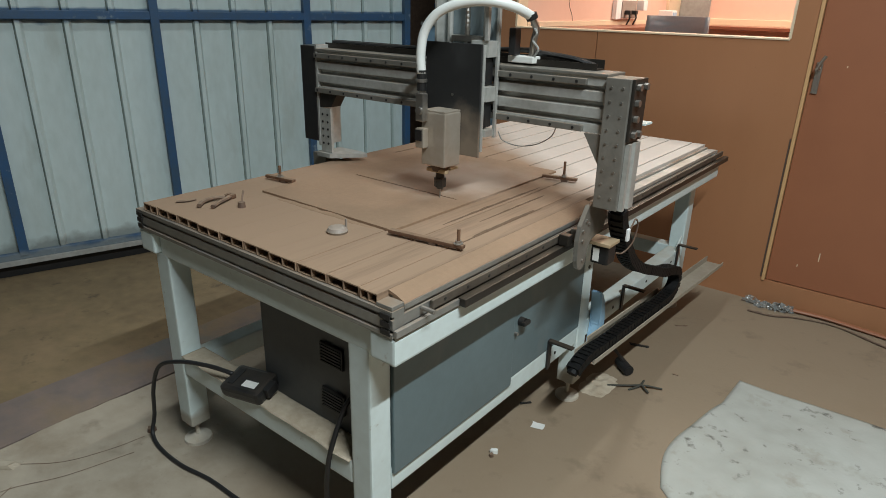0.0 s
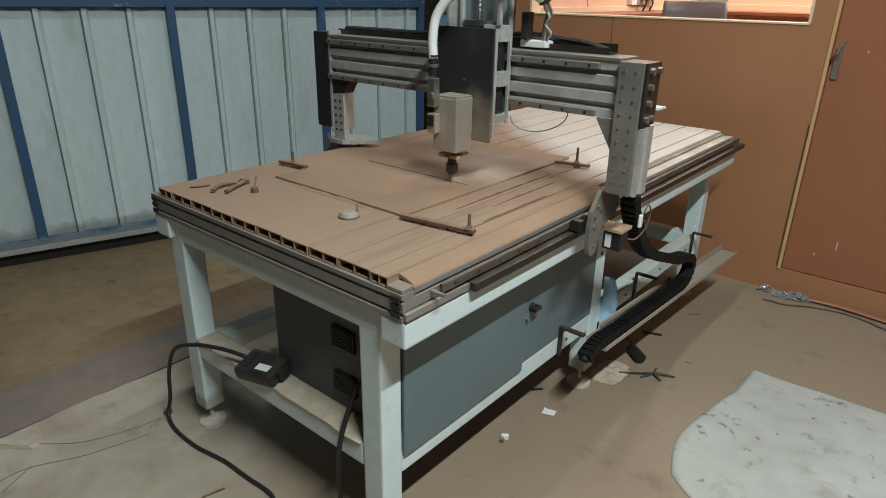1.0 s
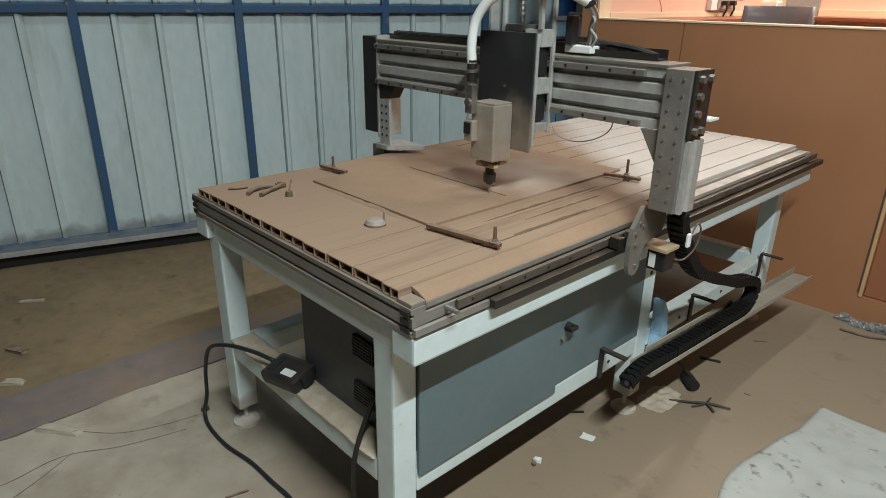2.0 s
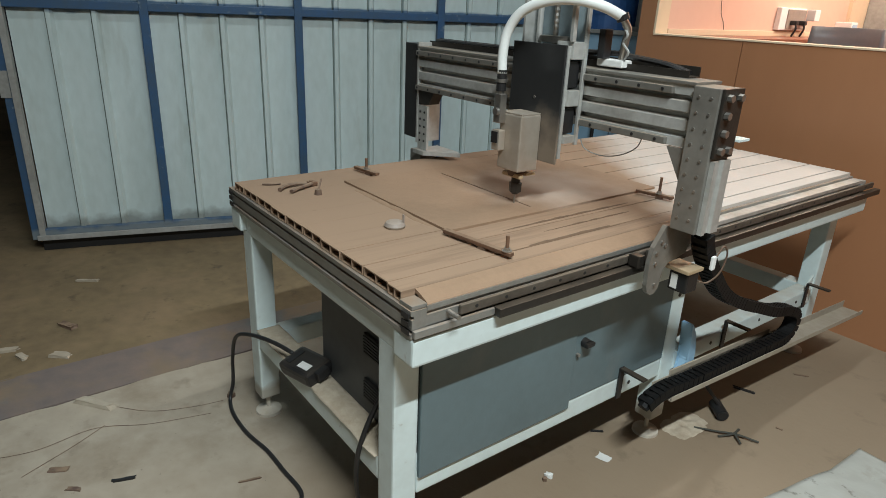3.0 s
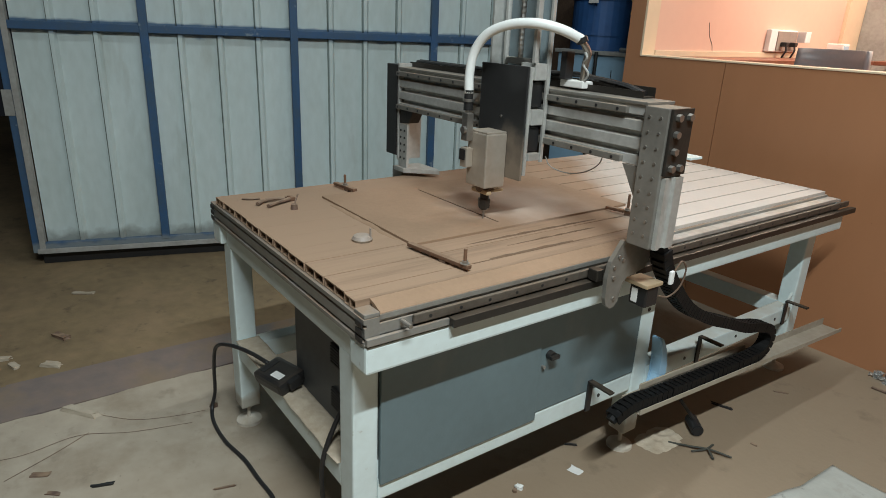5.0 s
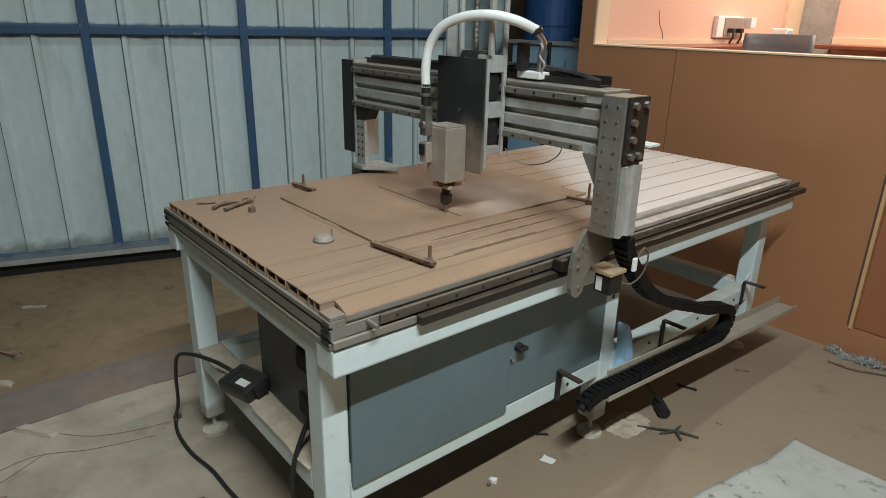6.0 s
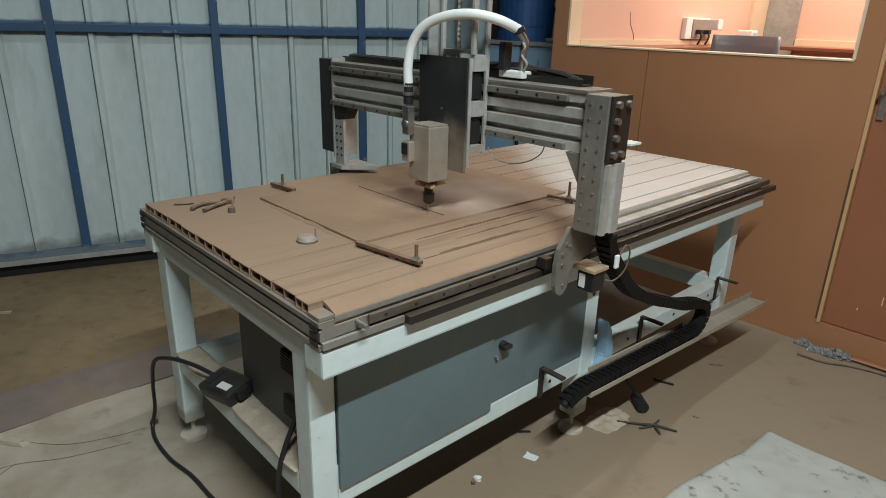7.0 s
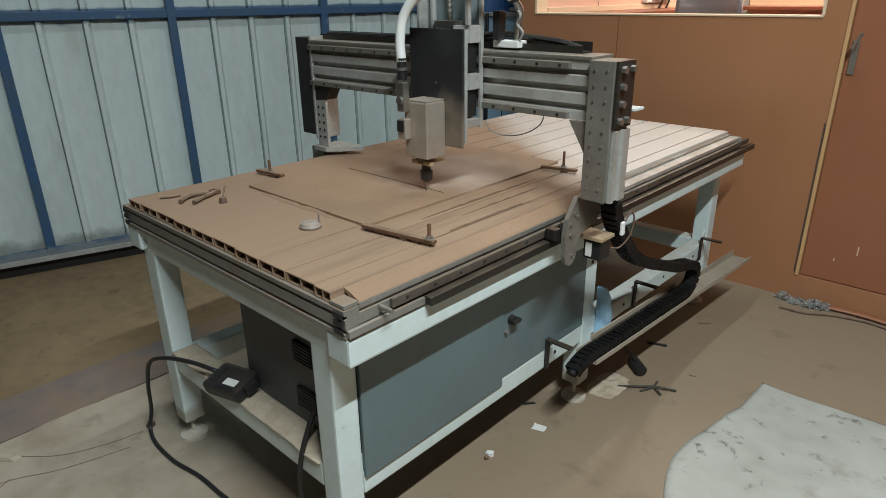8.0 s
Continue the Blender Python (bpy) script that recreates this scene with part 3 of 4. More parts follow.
part("rack", box(0.004, 0.026, 0.20, 2.09, 0.720, 0.740, 0.003), M["darkrail"], CNC, "dark oiled gear rack")
part("stop_pin", cyl((0.0, 0.085, 0.757), (0.035, 0.085, 0.757), 0.005, seg=10), M["steel"], CNC)


# hollow bed boards
def dusty_boards():
    m = material("bed_board_dusty", (0.68, 0.635, 0.585), 0.40, dark=(0.57, 0.51, 0.45), grain=40, spot=5, amount=0.4, bump=0.05)
    nt = m.node_tree
    n, l = nt.nodes, nt.links
    b = n["Principled BSDF"]
    clean = b.inputs["Base Color"].links[0].from_socket
    g = n.new("ShaderNodeNewGeometry")
    s = n.new("ShaderNodeSeparateXYZ")
    l.new(g.outputs["Position"], s.inputs[0])
    nz = n.new("ShaderNodeTexNoise")
    nz.inputs["Scale"].default_value, nz.inputs["Detail"].default_value = 4.0, 5
    l.new(g.outputs["Position"], nz.inputs["Vector"])
    a = n.new("ShaderNodeMath")
    a.operation = "MULTIPLY_ADD"
    l.new(nz.outputs[0], a.inputs[0])
    a.inputs[1].default_value = 0.35
    l.new(s.outputs[1], a.inputs[2])
    a2 = n.new("ShaderNodeMath")
    a2.operation = "MULTIPLY_ADD"
    l.new(s.outputs[0], a2.inputs[0])
    a2.inputs[1].default_value = 0.70
    l.new(a.outputs[0], a2.inputs[2])
    r = n.new("ShaderNodeMapRange")
    r.inputs["From Min"].default_value, r.inputs["From Max"].default_value = 0.98, 1.24
    r.inputs["To Min"].default_value, r.inputs["To Max"].default_value = 0.97, 0.12
    l.new(a2.outputs[0], r.inputs["Value"])
    mx = n.new("ShaderNodeMix")
    mx.data_type = "RGBA"
    l.new(r.outputs[0], mx.inputs["Factor"])
    l.new(clean, mx.inputs["A"])
    d2 = n.new("ShaderNodeMix")
    d2.data_type = "RGBA"
    f2 = n.new("ShaderNodeTexNoise")
    f2.inputs["Scale"].default_value, f2.inputs["Detail"].default_value = 30, 4
    f2.inputs["Roughness"].default_value = 0.7
    sm = n.new("ShaderNodeMapping")
    sm.inputs["Scale"].default_value = (1.0, 0.05, 1.0)
    l.new(g.outputs["Position"], sm.inputs["Vector"])
    l.new(sm.outputs[0], f2.inputs["Vector"])
    fr = n.new("ShaderNodeMapRange")
    fr.inputs["From Min"].default_value, fr.inputs["From Max"].default_value = 0.47, 0.74
    l.new(f2.outputs[0], fr.inputs["Value"])
    sx = n.new("ShaderNodeMapRange")
    sx.inputs["From Min"].default_value, sx.inputs["From Max"].default_value = -0.42, -0.12
    sx.inputs["To Min"].default_value, sx.inputs["To Max"].default_value = 0.04, 0.75
    l.new(s.outputs[0], sx.inputs["Value"])
    fm = n.new("ShaderNodeMath")
    fm.operation = "MULTIPLY"
    l.new(fr.outputs[0], fm.inputs[0])
    l.new(sx.outputs[0], fm.inputs[1])
    l.new(fm.outputs[0], d2.inputs["Factor"])
    d2.inputs["A"].default_value, d2.inputs["B"].default_value = (0.285, 0.180, 0.110, 1), (0.125, 0.070, 0.039, 1)
    l.new(d2.outputs["Result"], mx.inputs["B"])
    l.new(mx.outputs["Result"], b.inputs["Base Color"])
    rr = n.new("ShaderNodeMapRange")
    rr.inputs["To Min"].default_value, rr.inputs["To Max"].default_value = 0.35, 0.9
    l.new(r.outputs[0], rr.inputs["Value"])
    l.new(rr.outputs[0], b.inputs["Roughness"])
    return m


M["boards"] = dusty_boards()
PITCH, GAP, BZ0, BZ1 = 0.097, 0.0055, 0.7785, 0.800
SLOTS = [-0.873 + PITCH * k for k in range(9)]
EDGES = [-0.944] + SLOTS + [-0.046]
for k in range(10):
    x0, x1 = EDGES[k] + (GAP / 2 if k else 0), EDGES[k + 1] - (GAP / 2 if k < 9 else 0)
    BW = x1 - x0
    y0, y1 = 0.004 + 0.0015 * (k % 3), 1.970
    t, h = 0.0018, BW / 2
    w0, w1, w2, w3 = x0 + t, x0 + h - 0.0014, x0 + h + 0.0014, x0 + BW - t
    zi, zo = BZ0 + 0.0012, BZ1 - 0.0028
    bm = bmesh.new()
    ring = [(x0, BZ0), (w0, BZ0), (w1, BZ0), (w2, BZ0), (w3, BZ0), (x0 + BW, BZ0), (x0 + BW, BZ1), (w3, BZ1), (w2, BZ1), (w1, BZ1), (w0, BZ1), (x0, BZ1)]
    cells = [[(w0, zi), (w1, zi), (w1, zo), (w0, zo)], [(w2, zi), (w3, zi), (w3, zo), (w2, zo)]]
    vo = [[bm.verts.new((x, y, z)) for x, z in ring] for y in (y0, y1)]
    vc = [[[bm.verts.new((x, y, z)) for x, z in c] for y in (y0, y1)] for c in cells]
    for q in range(12):
        bm.faces.new((vo[0][q], vo[0][(q + 1) % 12], vo[1][(q + 1) % 12], vo[1][q]))
    for c in vc:
        for q in range(4):
            bm.faces.new((c[0][q], c[1][q], c[1][(q + 1) % 4], c[0][(q + 1) % 4]))
    for e in (0, 1):
        o, a, b = vo[e], vc[0][e], vc[1][e]
        for f in ((o[0], o[1], a[0], a[3], o[10], o[11]), (o[1], o[2], a[1], a[0]), (a[3], a[2], o[9], o[10]), (o[2], o[3], b[0], b[3], o[8], o[9], a[2], a[1]),
                  (o[3], o[4], b[1], b[0]), (b[3], b[2], o[7], o[8]), (o[4], o[5], o[6], o[7], b[2], b[1])):
            bm.faces.new(f)
    part("bed_board", bm, M["boards"], CNC)
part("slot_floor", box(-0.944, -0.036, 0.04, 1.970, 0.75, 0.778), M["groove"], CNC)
for k, x in enumerate(SLOTS):
    part("slot_dust", box(x - GAP / 2 + 0.0002, x + GAP / 2 - 0.0002, 0.007, 0.95, 0.7785, 0.79995 if k < 6 else 0.7988), M["boards"], CNC)

# gantry
gan = gpart("gantry_beam", prism([(0.705, 1.035), (0.79, 1.035), (0.79, 1.172), (0.705, 1.172), (0.705, 1.150), (0.722, 1.146), (0.722, 1.140), (0.703, 1.136),
                                 (0.703, 1.114), (0.722, 1.110), (0.722, 1.100), (0.703, 1.096), (0.703, 1.072), (0.722, 1.068), (0.722, 1.060), (0.705, 1.056)], "x", -0.994, 0.0735), M["alu"], CNC,
           "ribbed aluminium gantry beam")
for z in (1.158, 1.044):
    g = gpart("linear_rail", box(-0.992, 0.02, 0.692, 0.706, z - 0.008, z + 0.008, 0.002), M["alu_plate"], gan, "dusty steel guide rail")
    for k in range(16):
        gpart("rail_hole", cyl((-0.98 + k * 0.065, 0.691, z), (-0.98 + k * 0.065, 0.693, z), 0.004, seg=8), M["black"], gan)
gpart("beam_top", box(-0.994, 0.0735, 0.70, 0.80, 1.172, 1.180, 0.002), M["alu_plate"], gan)
ch = gpart("chain_channel", prism([(0.755, 1.181), (0.80, 1.181), (0.80, 1.205), (0.797, 1.205), (0.797, 1.184), (0.758, 1.184), (0.758, 1.197), (0.755, 1.197)], "x", -1.0, 0.015), M["darkrail"], gan)
gpart("cable_chain", sweep([(-0.98, 0.778, 1.198), (-0.6, 0.778, 1.20), (-0.24, 0.778, 1.216), (-0.16, 0.778, 1.212), (-0.06, 0.778, 1.203), (0.0, 0.778, 1.190)], 0.012, 8, flat=0.6, n=12, rib=0.04), M["black"], gan)
col = gpart("gantry_column", box(0.074, 0.138, 0.69, 0.770, 0.850, 1.174, 0.002), M["alu_plate"], CNC, "aluminium gantry column studded with screws")
for k in range(9):
    for x in (0.090, 0.120):
        z = 0.88 + k * 0.034
        gpart("screw", cyl((x, 0.6905, z), (x, 0.6878, z), 0.0034, seg=8), M["steel"], col)
gpart("side_extrusion", prism([(0.1385, 0.70), (0.150, 0.70), (0.150, 0.713), (0.143, 0.716), (0.143, 0.734), (0.150, 0.737), (0.150, 0.765), (0.1385, 0.765)], "z", 0.850, 1.02), M["alu"], col)
ep = gpart("end_plate", box(0.1385, 0.146, 0.695, 0.772, 1.025, 1.174, 0.002), M["darkrail"], col)
for y, z in ((0.712, 1.155), (0.752, 1.155), (0.712, 1.118), (0.714, 1.08), (0.712, 1.042), (0.742, 1.042)):
    gpart("bolt", cyl((0.146, y, z), (0.157, y, z), 0.0085, seg=6), M["steel"], ep)
gpart("gusset", prism([(0.075, 1.033), (0.075, 0.95), (0.024, 1.033)], "y", 0.70, 0.712), M["alu_plate"], col)
gpart("shelf", box(0.09, 0.148, 0.785, 0.83, 1.055, 1.061, 0.001), M["frame"], col)
# right carriage
cr = gpart("carriage_plate", prism([(0.654, 0.705), (0.652, 0.76), (0.660, 0.80), (0.697, 0.849), (0.802, 0.849), (0.812, 0.80), (0.797, 0.762), (0.727, 0.748), (0.712, 0.732), (0.704, 0.690), (0.692, 0.676), (0.676, 0.674), (0.660, 0.686)], "x", 0.052, 0.064), M["alu_plate"], CNC,
          "dull cast carriage side plate")
for y, z in ((0.684, 0.70), (0.672, 0.785), (0.687, 0.81), (0.674, 0.757), (0.702, 0.80)):
    gpart("bolt", cyl((0.064, y, z), (0.068, y, z), 0.005, seg=8), M["steel"], cr)
gpart("bearing_block", box(0.012, 0.042, 0.640, 0.664, 0.744, 0.774, 0.003), M["darkrail"], cr, "grimy bearing block")
gpart("bearing_block", box(0.016, 0.052, 0.70, 0.78, 0.742, 0.775, 0.003), M["steel"], cr)
mo = gpart("stepper_motor", box(0.048, 0.100, 0.768, 0.818, 0.666, 0.720, 0.005), M["black"], CNC, "black stepper motor with a label")
gpart("motor_cap", box(0.034, 0.106, 0.758, 0.824, 0.722, 0.732, 0.002), M["motor"], mo, "dusty tan bracket over the motor")
gpart("motor_label", box(0.056, 0.074, 0.7660, 0.7675, 0.674, 0.712), M["paper"], mo)
gpart("plug", box(0.1225, 0.131, 0.815, 0.830, 0.732, 0.768, 0.003), M["white"], mo)
gpart("wire", sweep([(0.130, 0.828, 0.768), (0.134, 0.845, 0.792), (0.132, 0.872, 0.765), (0.125, 0.868, 0.715), (0.108, 0.850, 0.685), (0.098, 0.822, 0.690)], 0.0024, 6), M["tool"], mo)
# left column
lc = gpart("gantry_column", box(-1.068, -0.997, 0.700, 0.80, 0.865, 1.188, 0.003), M["black_cover"], CNC, "gantry column with a black cover")
gpart("column_edge", box(-0.996, -0.987, 0.702, 0.80, 0.85, 1.192, 0.001), M["alu"], lc)
gpart("corner_brace", prism([(-0.986, 1.034), (-0.899, 1.034), (-0.929, 0.99), (-0.986, 0.985)], "y", 0.706, 0.75), M["darkrail"], lc, "dark corner brace under the beam")
gpart("drilled_plate", box(-0.986, -0.932, 0.704, 0.714, 0.83, 0.984, 0.001), M["alu"], lc)
for k in range(5):
    for x in (-0.972, -0.947):
        gpart("screw", cyl((x, 0.7045, 0.862 + k * 0.025), (x, 0.702, 0.862 + k * 0.025), 0.0042, seg=8), M["black"], lc)
gpart("foot_plate", prism([(-0.994, 0.69), (-0.994, 0.80), (-0.874, 0.80), (-0.844, 0.79), (-0.929, 0.69)], "z", 0.815, 0.829), M["alu"], lc)
gpart("column_base", box(-1.054, -0.986, 0.72, 0.79, 0.74, 0.815, 0.003), M["alu_plate"], lc)

# head
hd = gpart("z_plate", box(HX - 0.080, HX + 0.108, 0.630, 0.637, 0.935, 1.234, 0.002), M["z_cover"], CNC, "black front cover of the Z slide")
gpart("cover_rivet", cyl((HX + 0.015, 0.6305, 1.098), (HX + 0.015, 0.6285, 1.098), 0.004, seg=10), M["steel"], hd)
gpart("front_plate", box(HX - 0.082, HX + 0.110, 0.638, 0.648, 0.95, 1.232, 0.001), M["alu"], hd)
gpart("side_plate", box(HX + 0.112, HX + 0.120, 0.688, 0.698, 0.985, 1.60, 0.001), M["alu"], hd)
gpart("side_plate", box(HX - 0.060, HX - 0.052, 0.640, 0.698, 1.0, 1.60, 0.001), M["alu"], hd)
gpart("column_edge", box(HX + 0.108, HX + 0.118, 0.640, 0.652, 1.243, 1.60, 0.001), M["alu"], hd)
for z, h in ((0.99, 0.02), (1.085, 0.04), (1.20, 0.042)):
    gpart("slide_block", box(HX + 0.06, HX + 0.117, 0.648, 0.688, z, z + h, 0.002), M["alu"], hd)
for z, h in ((1.014, 0.066), (1.13, 0.066)):
    gpart("slide_bearing", box(HX + 0.04, HX + 0.105, 0.650, 0.690, z, z + h, 0.002), M["black"], hd)
gpart("back_plate", box(HX - 0.058, HX + 0.118, 0.697, 0.701, 1.18, 1.60), M["zback"], hd)
gpart("lead_screw", sweep([(HX + 0.03, 0.67, 1.2), (HX + 0.03, 0.67, 1.6)], 0.007, 10, n=60, rib=0.12), M["steel"], hd)
for x in (-0.03, 0.09):
    gpart("slide_rod", cyl((HX + x, 0.672, 1.2), (HX + x, 0.672, 1.6), 0.008, seg=12), M["alu"], hd)
gpart("top_nut", box(HX - 0.02, HX + 0.08, 0.662, 0.69, 1.235, 1.252, 0.003), M["steel"], hd)
sp = gpart("spindle", box(HX - 0.034, HX + 0.048, 0.558, 0.629, 0.908, 1.056, 0.004), M["spindle"], CNC, "square steel spindle coated in sawdust")
gpart("spindle_cap", box(HX - 0.032, HX + 0.046, 0.560, 0.628, 1.0563, 1.060, 0.001), M["spindle"], sp)
NY = 0.602          # the tool's axis across the gantry
gpart("spindle_nose", cyl((HX, NY, 0.914), (HX, NY, 0.888), 0.031, 0.024, 24), M["tool"], sp)
bm = box(HX - 0.034, HX + 0.036, NY - 0.022, NY - 0.006, 0.884, 0.896, 0.003)
box(HX - 0.004, HX + 0.034, NY + 0.004, NY + 0.040, 0.890, 0.898, 0.003, bm)
gpart("dust_wing", bm, M["motor"], sp, "brass-coloured bracket caked in sawdust")
bm = cyl((HX, NY, 0.888), (HX, NY, 0.866), 0.012, 0.013, 20)
cyl((HX, NY, 0.866), (HX, NY, 0.840), 0.018, 0.017, 6, bm)
cyl((HX, NY, 0.840), (HX, NY, 0.834), 0.014, 0.009, 20, bm)
gpart("collet", bm, M["darkrail"], sp)
gpart("router_bit", cyl((HX, NY, 0.836), (HX, NY, 0.803), 0.003, 0.002, 10), M["steel"], sp)
FX = HX - 0.026     # the hose fitting on the front of the spindle
bm = box(FX - 0.012, FX + 0.014, 0.536, 0.558, 1.030, 1.105, 0.003)
cyl((FX + 0.004, 0.537, 1.060), (FX + 0.004, 0.528, 1.060), 0.010, seg=16, bm=bm)
cyl((FX + 0.001, 0.547, 1.100), (FX + 0.001, 0.547, 1.118), 0.010, seg=6, bm=bm)
gpart("hose_fitting", bm, M["steel"], sp, "bright metal hose fitting")
gpart("terminal_box", box(FX - 0.012, FX + 0.017, 0.536, 0.558, 0.958, 1.012, 0.003), M["spindle"], sp)
gpart("terminal_cover", box(FX - 0.010, FX + 0.014, 0.5315, 0.5338, 0.978, 1.008, 0.001), M["black"], sp)
gpart("hose_collar", cyl((FX, 0.547, 1.112), (FX, 0.547, 1.165), 0.013, 0.012, 16), M["black"], sp)
gpart("collar_ring", cyl((FX, 0.547, 1.134), (FX, 0.547, 1.142), 0.0155, 0.0155, 16), M["steel"], sp)
gpart("hose", sweep([(FX, 0.547, 1.155), (FX - 0.006, 0.550, 1.205), (FX, 0.558, 1.262), (FX + 0.035, 0.570, 1.308), (FX + 0.095, 0.592, 1.333), (FX + 0.160, 0.622, 1.338),
                    (FX + 0.205, 0.664, 1.326), (FX + 0.225, 0.715, 1.305)], 0.0125, 14), M["hose"], sp, "white corrugated air hose", smooth=True)
gpart("hose_clip", cyl((FX + 0.224, 0.713, 1.310), (FX + 0.227, 0.718, 1.298), 0.0155, seg=14), M["black"], sp)
gpart("hose_end", sweep([(FX + 0.227, 0.718, 1.300), (FX + 0.226, 0.742, 1.275), (FX + 0.219, 0.745, 1.245), (FX + 0.212, 0.75, 1.205)], 0.009, 10), M["steel"], sp, "silver hose tail with loose wire")
gpart("limit_box", box(HX + 0.13, HX + 0.150, 0.72, 0.75, 1.205, 1.275, 0.003), M["black"], hd)
gpart("wire_twist", sweep([(FX + 0.215, 0.735, 1.285), (FX + 0.235, 0.73, 1.265), (FX + 0.222, 0.735, 1.245), (FX + 0.238, 0.738, 1.225), (FX + 0.225, 0.742, 1.204)], 0.003, 6), M["edge"], sp)
gpart("clamp_block", box(HX + 0.12, HX + 0.20, 0.735, 0.775, 1.186, 1.204, 0.003), M["paper"], hd)

# cable chain down the side and its tray
SK = Matrix(((1, 0.05, 0, -0.042), (0, 1, 0, 0), (0, 0, 1, 0), (0, 0, 0, 1)))   # the tray runs slightly askew
bm = prism([(-0.05, 0.246), (0.024, 0.246), (0.024, 0.262), (0.021, 0.262), (0.021, 0.249), (-0.047, 0.249), (-0.047, 0.275), (-0.05, 0.275)], "y", 0.92, 2.09)
bmesh.ops.transform(bm, matrix=SK, verts=bm.verts)
tray = part("chain_tray", bm, M["traywood"], CNC, "thin tan tray for the cable chain")
chain_path = spline([(0.100, 0.775, 0.85), (0.097, 0.80, 0.78), (0.088, 0.87, 0.70), (0.070, 0.98, 0.61), (0.052, 1.12, 0.535), (0.040, 1.27, 0.475), (0.034, 1.40, 0.425), (0.032, 1.50, 0.400),
                     (0.032, 1.578, 0.372), (0.031, 1.603, 0.330), (0.030, 1.578, 0.288), (0.028, 1.50, 0.272), (0.018, 1.3, 0.271), (0.006, 1.02, 0.273), (0.0, 0.92, 0.276), (-0.002, 0.85, 0.262), (-0.002, 0.815, 0.240)], 40)
bm = box(-0.052, -0.047, 1.0, 1.55, 0.262, 0.292, 0.001)
bmesh.ops.transform(bm, matrix=SK, verts=bm.verts)
part("tray_strip", bm, M["wood"], tray, "thin yellow wooden strip")
even = [chain_path[0]]
for p in chain_path:
    if (p - even[-1]).length > 0.0205:
        even.append(p)
chain_path = even
cc = part("cable_chain", sweep([tuple(p) for p in chain_path], 0.018, 8, n=1, flat=0.72), M["chain"], CNC, "black plastic cable chain")
for i in range(2, len(chain_path) - 1):
    p, d = chain_path[i], (chain_path[i + 1] - chain_path[i - 1]).normalized()
    up = Vector((1, 0, 0)).cross(d).normalized()
    m = Matrix.Translation(p) @ Matrix((Vector((1, 0, 0)), d, up)).transposed().to_4x4()
    b = bmesh.new()
    for x0, x1, z0, z1 in ((-0.022, -0.016, -0.0165, 0.0165), (0.016, 0.022, -0.0165, 0.0165), (-0.016, 0.016, -0.0160, -0.0135), (-0.016, 0.016, 0.0135, 0.0160)):
        w = 0.0103 if x1 - x0 < 0.02 else 0.0078
        box(x0, x1, -w, w, z0, z1, bm=b)
    bmesh.ops.transform(b, matrix=m, verts=b.verts)
    part("link", b, M["chain"], cc)
for y in (0.80, 1.36, 1.95):
    br = part("tray_bracket", box(-0.085, -0.079, y, y + 0.02, 0.24, 0.345, 0.001), M["black"], CNC, "bent dark flat-bar bracket")
    part("bracket_arm", box(-0.079, 0.0, y, y + 0.02, 0.339, 0.345, 0.001), M["darkrail"], br)

# ---------------- on the bed ----------------
MT = 0.8065   # top of the clamped sheet


def pale_patch(m, at, reach, color):
    """A paler patch with a ragged edge around the given place on the sheet."""
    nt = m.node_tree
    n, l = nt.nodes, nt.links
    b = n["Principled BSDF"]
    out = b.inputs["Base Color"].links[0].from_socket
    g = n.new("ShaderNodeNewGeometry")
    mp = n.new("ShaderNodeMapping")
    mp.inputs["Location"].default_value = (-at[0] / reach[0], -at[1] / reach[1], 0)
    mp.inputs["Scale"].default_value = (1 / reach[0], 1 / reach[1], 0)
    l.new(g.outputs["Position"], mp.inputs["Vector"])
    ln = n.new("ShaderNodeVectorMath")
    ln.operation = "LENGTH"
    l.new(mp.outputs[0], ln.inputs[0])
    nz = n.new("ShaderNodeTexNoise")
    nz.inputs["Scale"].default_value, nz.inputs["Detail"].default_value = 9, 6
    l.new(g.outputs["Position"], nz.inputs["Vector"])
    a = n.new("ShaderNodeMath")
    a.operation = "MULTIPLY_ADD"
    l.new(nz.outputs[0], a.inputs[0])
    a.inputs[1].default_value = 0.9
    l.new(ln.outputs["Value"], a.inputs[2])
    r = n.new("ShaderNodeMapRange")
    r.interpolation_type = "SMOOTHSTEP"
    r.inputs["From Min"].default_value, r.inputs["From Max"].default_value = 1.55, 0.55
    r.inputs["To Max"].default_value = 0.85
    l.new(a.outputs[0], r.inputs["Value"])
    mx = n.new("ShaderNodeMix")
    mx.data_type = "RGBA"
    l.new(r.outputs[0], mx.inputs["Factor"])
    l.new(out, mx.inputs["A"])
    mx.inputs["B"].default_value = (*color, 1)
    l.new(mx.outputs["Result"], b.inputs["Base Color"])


M["mdf_sheet"] = material("mdf_sheet", (0.295, 0.187, 0.116), 0.8, dark=(0.225, 0.142, 0.086), grain=70, spot=5, amount=0.65, bump=0.15, bump_scale=200)
pale_patch(M["mdf_sheet"], (-0.43, 0.80), (0.30, 0.27), (0.47, 0.37, 0.30))
MDF = thing("mdf_sheet", (-0.55, 0.7, 0.80), "sawdust-covered MDF sheet with a cut kerf, clamped on the bed", "board")
bm = bmesh.new()
X = (-0.79, -0.725, -0.312, -0.268)
box(X[0], X[3], 0.285, 0.598, 0.8003, MT, bm=bm)
box(X[0], X[3], 0.604, 1.10, 0.8003, MT, bm=bm)
box(X[0], X[1], 0.598, 0.604, 0.8003, MT, bm=bm)
box(X[2], X[3], 0.598, 0.604, 0.8003, MT, bm=bm)
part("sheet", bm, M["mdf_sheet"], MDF)
